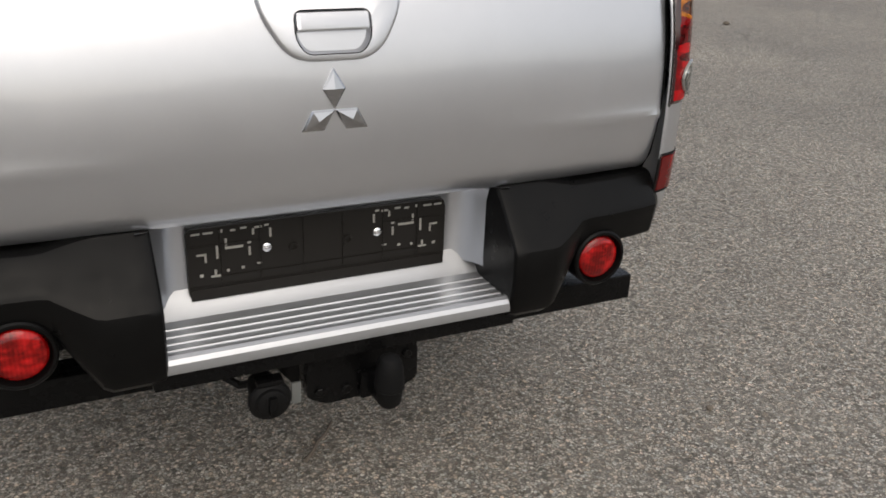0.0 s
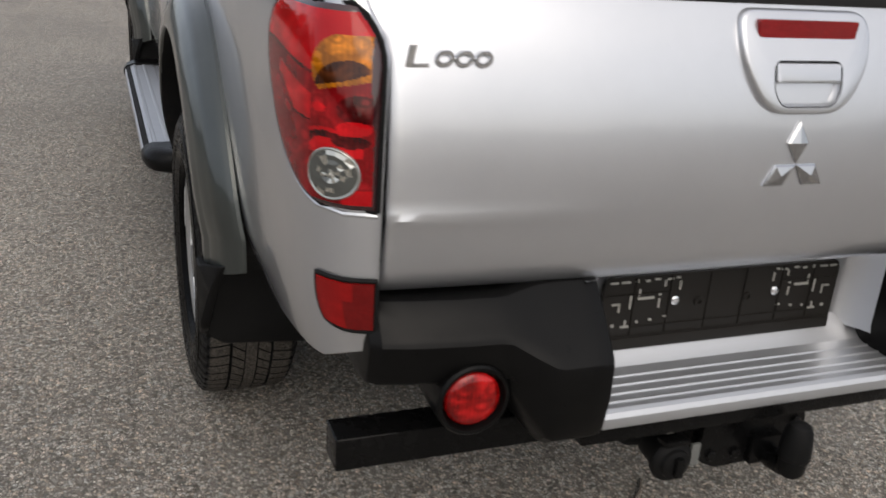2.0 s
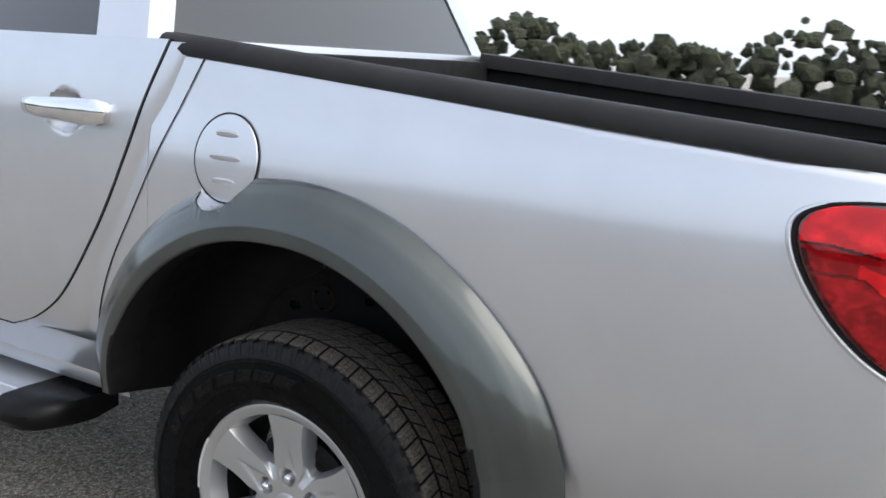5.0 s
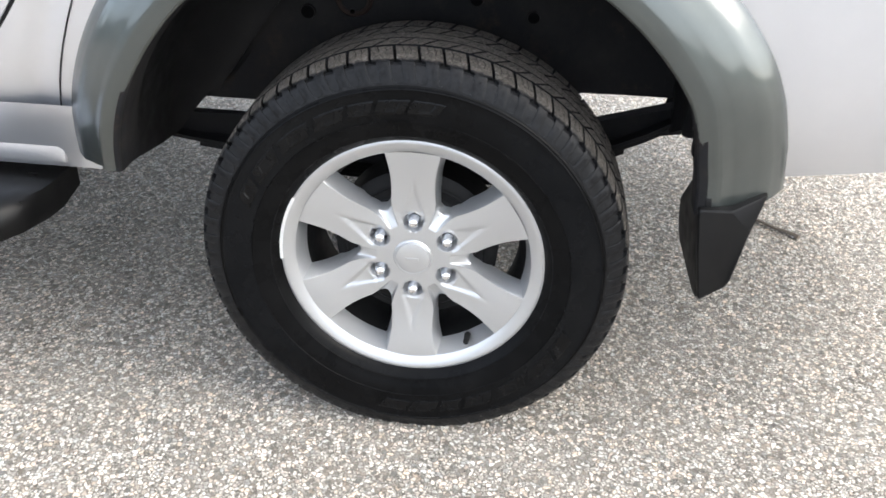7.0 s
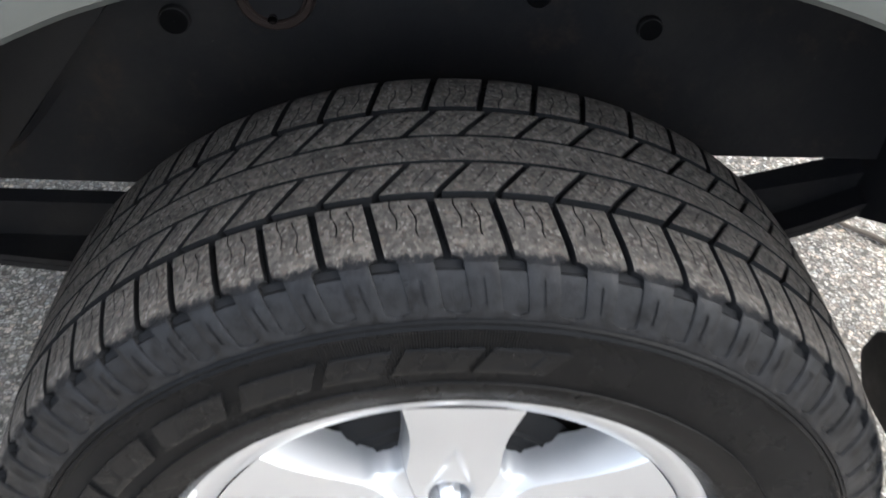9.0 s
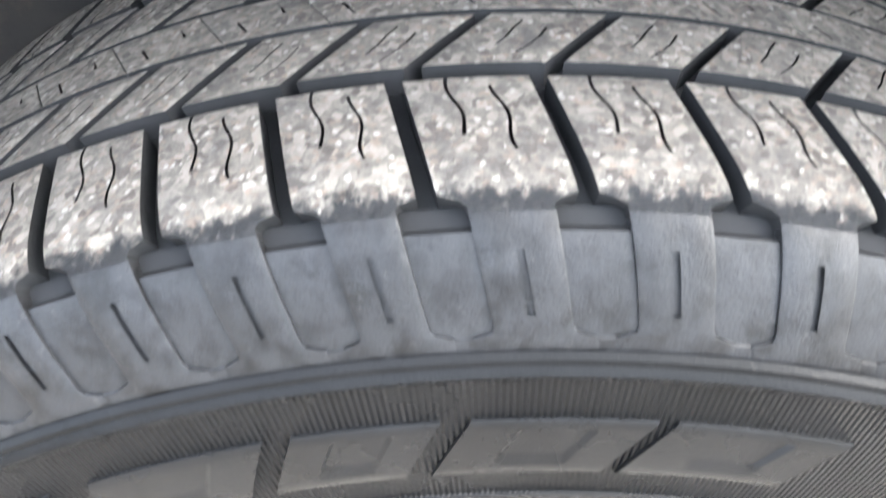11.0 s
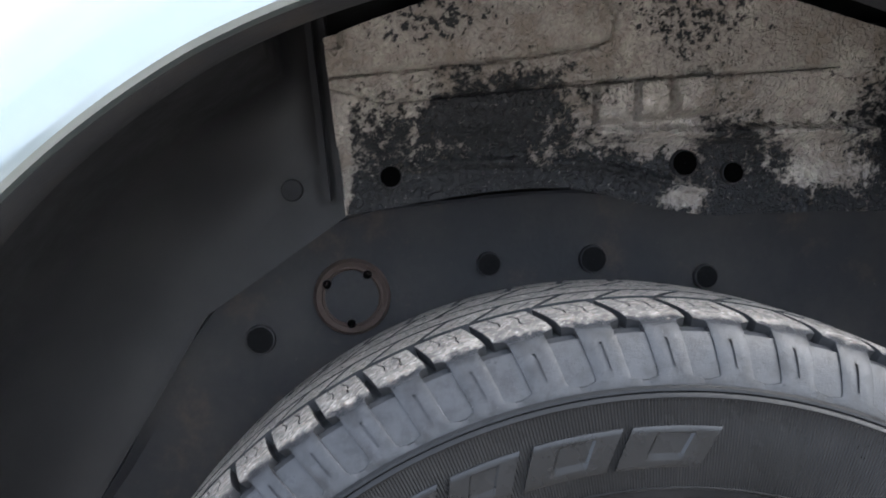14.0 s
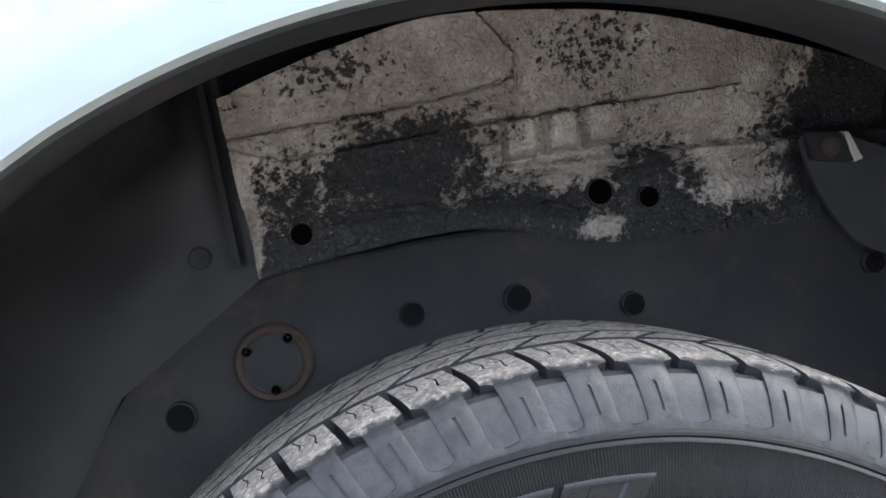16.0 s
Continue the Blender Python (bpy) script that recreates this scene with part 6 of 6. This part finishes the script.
# ---- fuel flap ----
def ellipse(cy, cz, ry, rz, k, x, n=48):
    return [(x, cy + ry * k * math.cos(2 * math.pi * i / n), cz + rz * k * math.sin(2 * math.pi * i / n)) for i in range(n)]
FC = (0.192, 1.098)
def flare_x(y, z):
    """Outer face of the flare, or of the body where there is none."""
    body = spline(SIDE_X, z) - 0.832
    r = math.hypot(y - ARCH_C[0], z - ARCH_C[1])
    if r > 0.623:
        return body
    return min(body, spline([(0.5335, -0.9070), (0.5355, -0.9075), (0.543, -0.9050), (0.565, -0.896), (0.598, -0.876), (0.617, -0.853), (0.623, -0.842)], r) + spline(SIDE_X, z) * 0.7)
bm = bmesh.new()
rows = []
for k in (1.115, 1.10, 1.085, 1.06, 1.04, 1.02, 1.0):
    row = []
    for _, y, z in ellipse(*FC, 0.089, 0.094, k, 0):
        body = spline(SIDE_X, z) - 0.8325
        f = flare_x(y, z)
        u = max(0.0, min(1.0, (k - 1.0) / 0.09))
        a = max(0.0, min(1.0, (body - 0.004 - f) / 0.016))
        x = body + 0.004 * (1 - a) + (f - body + (0.004 if k > 1.08 else 0.001)) * a * u ** 1.5
        row.append((x, y, z))
    rows.append(row)
sheet(bm, rows, True)
part("fuel_flap_rim", bm, PAINT, truck, "silver bowl rim round the fuel flap")
bm = bmesh.new()
rows = []
for k, dx in ((0.985, 0.006), (0.98, -0.0015), (0.96, -0.0035), (0.85, -0.0045), (0.6, -0.005), (0.3, -0.005), (0.02, -0.005)):
    rows.append([(spline(SIDE_X, z) - 0.831 + dx, y, z) for _, y, z in ellipse(*FC, 0.089, 0.094, k, 0)])
vs = sheet(bm, rows, True)
bm.faces.new(vs[-1])
fuel = part("fuel_flap", bm, PAINT, truck, "silver oval fuel flap with three grip ribs")
bm = bmesh.new()
for zc, w in ((1.147, 0.032), (1.098, 0.044), (1.049, 0.032)):
    rows = []
    for u in np.linspace(-1, 1, 15):
        t = math.sqrt(max(0.0, 1 - u**4))
        x = spline(SIDE_X, zc) - 0.8355
        rows.append([(x + 0.004, FC[0] + w * u, zc + 0.010 * t), (x - 0.008 * t, FC[0] + w * u, zc + 0.006 * t), (x - 0.007 * t, FC[0] + w * u, zc), (x + 0.004, FC[0] + w * u, zc - 0.009 * t)])
    sheet(bm, rows)
part("grip_rib", bm, PAINT, fuel)
bm = bmesh.new()
pts = [Vector((spline(SIDE_X, z) - 0.8325, y, z)) for _, y, z in ellipse(*FC, 0.089, 0.094, 0.998, 0)]
tube(bm, pts + [pts[0]], 0.0016, 5, caps=False)
part("flap_gap", bm, TRIM, fuel, "dark gap round the flap")

# ---- cab and doors ----
GAP_D = [(0.585, 0.955), (0.62, 0.86), (0.68, 0.765), (0.74, 0.705), (0.84, 0.63), (0.94, 0.567), (1.08, 0.497), (1.23, 0.433), (1.34, 0.385)]
def door_edge(z):
    return spline(GAP_D, z)
CAB_X = [(0.46, 0.055), (0.52, 0.038), (0.60, 0.015), (0.70, 0.003), (0.85, -0.004), (1.0, -0.002), (1.10, 0.002), (1.20, 0.010), (1.34, 0.035)]
def seam_y(z):
    return spline([(0.50, 0.664), (0.56, 0.650), (0.69, 0.610), (0.816, 0.555), (0.94, 0.4826), (1.081, 0.404), (1.231, 0.325), (1.34, 0.268)], z)
def cab_point(y, z, out=0.0):
    return (-0.826 + spline(CAB_X, z) - out, y, z)
for sg in (-1, 1):
    # pillar between bed and door, with a soft fold beside the seam
    bm = bmesh.new()
    rows = []
    for z in np.linspace(0.505, 1.33, 50):
        e = door_edge(z) - 0.004 if z > 0.585 else 0.98
        lo = 0.40 if z > 0.90 else math.sqrt(0.60**2 - (z - 0.45) ** 2)
        lo = min(lo, seam_y(z) - 0.004)
        row = []
        for k in range(17):
            y = lo + (e - lo) * k / 16
            xa, xb = -0.8265 + (0.004 if y < 0.428 else 0.0) - 0.012 * (0.43 - y) + spline(SIDE_X, z), cab_point(e, z, 0.0015)[0]
            u = max(0.0, min(1.0, (y - seam_y(z)) / (e - seam_y(z))))
            fold = 0.007 * math.exp(-((y - seam_y(z) - 0.04) / 0.022) ** 2)
            row.append(((xa + (xb - xa) * u + fold) * (-sg), y, z))
        rows.append(row)
    sheet(bm, rows)
    part("rear_pillar", bm, PAINT, truck, "silver lower cab pillar")
    bm = bmesh.new()
    tube(bm, [((-0.8280 - 0.012 * (0.43 - seam_y(z)) + spline(SIDE_X, z)) * (-sg), seam_y(z), z) for z in np.linspace(0.506, 1.32, 24)], 0.0013, 5)
    part("panel_seam", bm, TRIM, truck, "thin dark seam between cab and bed")
    # door skin
    bm = bmesh.new()
    rows = []
    for z in np.linspace(0.588, 1.335, 110):
        e = door_edge(z) + 0.004
        row = []
        for k in range(81):
            y = e + (1.62 - e) * (k / 80) ** 1.5
            x = cab_point(y, z, 0.003 - 0.006 * (k == 0))[0]
            d = math.hypot((y - 0.708) / 0.066, (z - 1.157) / 0.050)
            if d < 1:
                x += 0.030 * (1 - d**4)
            row.append((x * (-sg), y, z))
        rows.append(row)
    rows.insert(0, [(p[0] + 0.02, p[1], p[2] - 0.004) for p in rows[0]])
    sheet(bm, rows)
    door = part("rear_door", bm, PAINT, truck, "silver rear door, shut")
    bm = bmesh.new()
    pts = [((cab_point(0, z)[0] + 0.004) * (-sg), door_edge(z), z) for z in np.linspace(0.586, 1.335, 40)]
    tube(bm, [(pts[0][0], 1.62, 0.586)] + pts, 0.0058, 6)
    part("door_gap", bm, TRIM, door, "dark shut line")
    bm = bmesh.new()
    rows = []
    for y, w, o in ((0.548, 0.006, 0.012), (0.552, 0.013, 0.022), (0.57, 0.017, 0.034), (0.62, 0.017, 0.042), (0.70, 0.0155, 0.043), (0.78, 0.014, 0.040), (0.835, 0.012, 0.028), (0.85, 0.008, 0.015)):
        x0 = cab_point(y, 1.16)[0]
        rows.append([((x0 - o + 0.012 + 0.012 * math.cos(a) * -1) * (-sg), y, 1.163 + 1.75 * w * math.sin(a)) for a in np.linspace(0, 2 * math.pi, 12, endpoint=False)])
    loft(bm, rows)
    part("door_handle", bm, CHROME, door, "chrome door handle")
    # front door, sill and front wing
    bm = bmesh.new()
    sheet(bm, [[(cab_point(y, z, 0.003)[0] * (-sg), y, z) for y in np.linspace(1.63, 2.62, 9)] for z in np.linspace(0.56, 1.335, 20)])
    part("front_door", bm, PAINT, truck, "silver front door")
    bm = bmesh.new()
    sheet(bm, [[(cab_point(y, z, -0.004)[0] * (-sg), y, z) for y in np.linspace(0.565, 2.45, 9)] for z in np.linspace(0.46, 0.60, 8)])
    part("sill", bm, PAINT, truck, "silver sill")
    bm = bmesh.new()
    rows = []
    for y in np.linspace(2.40, 3.62, 40):
        zb = ARCH_C[1] + math.sqrt(max(0.0, ARCH_R**2 - (y - 3.0) ** 2)) if abs(y - 3.0) < ARCH_R else 0.5
        rows.append([((-0.826 + spline(CAB_X, z) + 0.02 * max(0, y - 3.2)) * (-sg), y, z) for z in np.linspace(zb, 1.10, 16)])
    sheet(bm, rows)
    part("front_wing", bm, PAINT, truck, "silver front wing")
# closed shell of the cab: back wall, floor, bonnet, roof with dark glass
bm = bmesh.new()
box(bm, (-0.76, 0.44, 0.90), (0.76, 0.50, 1.34), 0.01)
box(bm, (-0.78, 0.66, 0.47), (0.78, 2.5, 0.52), 0.01)
rows = [[(x, y, 1.10 - 0.05 * (x / 0.75) ** 2 - 0.08 * (y - 2.5) / 1.2) for x in np.linspace(-0.80, 0.80, 13)] for y in np.linspace(2.5, 3.70, 9)]
sheet(bm, rows)
box(bm, (-0.78, 3.55, 0.45), (0.78, 3.72, 1.02), 0.05)
part("cab_shell", bm, PAINT, truck, "silver cab shell")
bm = bmesh.new()
low = [(-0.785, 0.47, 1.335), (0.785, 0.47, 1.335), (0.785, 2.65, 1.335), (-0.785, 2.65, 1.335)]
top = [(-0.60, 0.62, 1.74), (0.60, 0.62, 1.74), (0.60, 1.95, 1.74), (-0.60, 1.95, 1.74)]
sheet(bm, [low, top], True)
part("cab_glass", bm, GLASS, truck, "dark cab windows", smooth=False)
for i in range(4):
    bm = bmesh.new()
    a, b = Vector(low[i]), Vector(top[i])
    c = Vector((0, 1.4, 1.5))
    rows = []
    for u in np.linspace(0, 1, 6):
        q = a.lerp(b, u)
        side, along = Vector((math.copysign(1, q.x), 0, 0)), Vector((0, math.copysign(1, 1.4 - q.y), 0))
        w = 0.16 if i in (0, 1) else 0.07
        rows.append([tuple(q + side * 0.006 - along * 0.006), tuple(q + side * 0.006 + along * w), tuple(q - side * 0.03 + along * w), tuple(q - side * 0.07 + along * 0.03), tuple(q - side * 0.07 - along * 0.006)])
    loft(bm, rows)
    part("cab_pillar", bm, PAINT, truck, "silver cab pillar")
bm = bmesh.new()
loft(bm, [[(p[0] * k, 1.28 + (p[1] - 1.28) * k, z) for p in top] for k, z in ((1.02, 1.735), (1.02, 1.75), (0.9, 1.775), (0.5, 1.785))])
part("roof", bm, PAINT, truck, "silver roof")

# ---- side step board ----
for sg in (-1, 1):
    bm = bmesh.new()
    prof = [(-0.70, 0.436), (-0.812, 0.434), (-0.815, 0.438), (-0.850, 0.436), (-0.853, 0.440), (-0.862, 0.440), (-0.865, 0.436), (-0.895, 0.434), (-0.898, 0.438), (-0.907, 0.438), (-0.910, 0.433), (-0.930, 0.428), (-0.945, 0.415), (-0.948, 0.395), (-0.935, 0.378), (-0.90, 0.372), (-0.70, 0.39)]
    rows = [[(x * (-sg), y, z) for x, z in prof] for y in (0.82, 0.95, 1.6, 2.40)]
    loft(bm, rows)
    board = part("side_step", bm, ALUMINIUM, truck, "ribbed aluminium side step", split=20)
    bm = bmesh.new()
    rows = [[(x * (-sg), y, z) for x, z in ((-0.9225, 0.4335), (-0.9265, 0.4345), (-0.9415, 0.4215), (-0.9385, 0.418))] for y in (0.825, 1.6, 2.39)]
    loft(bm, rows)
    part("step_grip_strip", bm, TRIM, board, "black rubber grip strip")
    for y0, d in ((0.83, -1), (2.39, 1)):
        bm = bmesh.new()
        rows = []
        smooth_prof = [(-0.70, 0.438), (-0.86, 0.441), (-0.91, 0.440), (-0.934, 0.431), (-0.948, 0.414), (-0.949, 0.396), (-0.936, 0.378), (-0.90, 0.371), (-0.70, 0.385)]
        for dy, f in ((-0.03, 1.012), (0.02, 1.012), (0.06, 0.985), (0.095, 0.91), (0.12, 0.78), (0.136, 0.58), (0.142, 0.35)):
            rows.append([((-0.70 + (x + 0.70) * f) * (-sg), y0 + d * dy, 0.41 + (z - 0.41) * (1.1 if dy < 0.09 else 1.1 - 4 * (dy - 0.09))) for x, z in smooth_prof])
        loft(bm, rows)
        part("step_end_cap", bm, PLASTIC, board, "black plastic end cap")

# ---- bed ----
bm = bmesh.new()
box(bm, (-0.49, -1.10, 0.836), (0.49, 0.42, 0.86), 0.005)
for y0, y1 in ((-1.10, -0.56), (0.40, 0.42)):
    for sg in (-1, 1):
        box(bm, (min(0.49 * sg, 0.70 * sg), y0, 0.836), (max(0.49 * sg, 0.70 * sg), y1, 0.86), 0.004)
for x in np.linspace(-0.42, 0.42, 7):
    box(bm, (x - 0.03, -1.08, 0.859), (x + 0.03, 0.41, 0.872), 0.004)
part("bed_floor", bm, LINER, truck, "black ribbed bed liner floor")
for sg in (-1, 1):
    bm = bmesh.new()
    rows = []
    for y in np.linspace(-1.12, 0.42, 23):
        zt = rail_z(y) + 0.02
        row = []
        for k in range(12):
            z = 0.83 + (zt - 0.83) * k / 11
            x = 0.735 - (0.245 if (abs(y) < 0.52 and z < 0.83 + 0.27 * math.sqrt(max(0, 1 - (y / 0.52) ** 2))) else 0.0)
            row.append((x * sg, y, z))
        rows.append(row)
    sheet(bm, rows)
    side = part("bed_wall", bm, LINER, truck, "black bed liner side wall", split=30)
    bm = bmesh.new()
    for y0, y1, z0, z1 in ((-0.95, -0.60, 1.02, 1.16), (-0.52, 0.0, 1.06, 1.18), (0.05, 0.36, 1.04, 1.2)):
        pts = rounded([(y0, z0), (y1, z0), (y1, z1), (y0, z1)], 0.03, 4)
        loop = [Vector((0.731 * sg, p[0], p[1])) for p in pts]
        tube(bm, loop + [loop[0]], 0.006, 6, caps=False)
    part("pressed_panel", bm, LINER, side, "pressed outline in the liner")
for x, y in ((0.715, -0.92), (0.715, 0.15), (0.18, 0.415)):
    bm = bmesh.new()
    if y < 0.4:
        box(bm, (x - 0.006, y - 0.035, 1.08), (x + 0.004, y + 0.035, 1.15), 0.006)
        lathe(bm, [(-0.012, 0.022), (-0.018, 0.019), (-0.012, 0.015), (-0.006, 0.019), (-0.012, 0.022)], 20, (x - 0.002, y, 1.112))
    else:
        box(bm, (x - 0.035, y - 0.006, 1.08), (x + 0.035, y + 0.004, 1.15), 0.006)
    part("tie_down", bm, CHROME, truck, "chrome tie-down eye")
bm = bmesh.new()
box(bm, (-0.72, 0.40, 0.83), (0.72, 0.428, 1.32), 0.01)
for x in (-0.45, 0.0, 0.45):
    box(bm, (x - 0.16, 0.385, 0.90), (x + 0.16, 0.402, 1.22), 0.012)
part("headboard", bm, LINER, truck, "black bed liner front wall")

# ---- litter on the ground ----
def twig(a, b, r, wob):
    bm = bmesh.new()
    a, b = Vector(a), Vector(b)
    pts = [a.lerp(b, k / 8) + Vector((wob * math.sin(k * 1.3), wob * math.cos(k * 1.7), 0)) for k in range(9)]
    tube(bm, pts, [r * (1 - 0.06 * k) for k in range(9)], 7)
    return tagged(part("twig", bm, TWIG), "thin dark twig lying on the asphalt", "twig")
twig((0.002, -0.935, 0.007), (0.117, -0.798, 0.005), 0.006, 0.002)


def pebble(x, y, r, seed):
    bm = bmesh.new()
    bmesh.ops.create_icosphere(bm, subdivisions=2, radius=r)
    rng = random.Random(seed)
    for v in bm.verts:
        v.co *= 1 + 0.25 * (rng.random() - 0.5)
        v.co.z = v.co.z * 0.55 + r * 0.5
    ob = tagged(part("pebble", bm, TWIG), "small dark stone lying on the asphalt", "stone", "loose stones on the ground")
    ob.location = (x, y, 0)
for i, (x, y, r) in enumerate(((5.735, 4.097, 0.035), (1.074, -1.119, 0.011), (-1.21, 0.53, 0.007), (-1.52, -0.42, 0.006), (-1.06, -0.98, 0.007), (-1.30, -0.72, 0.005))):
    pebble(x, y, r, i)
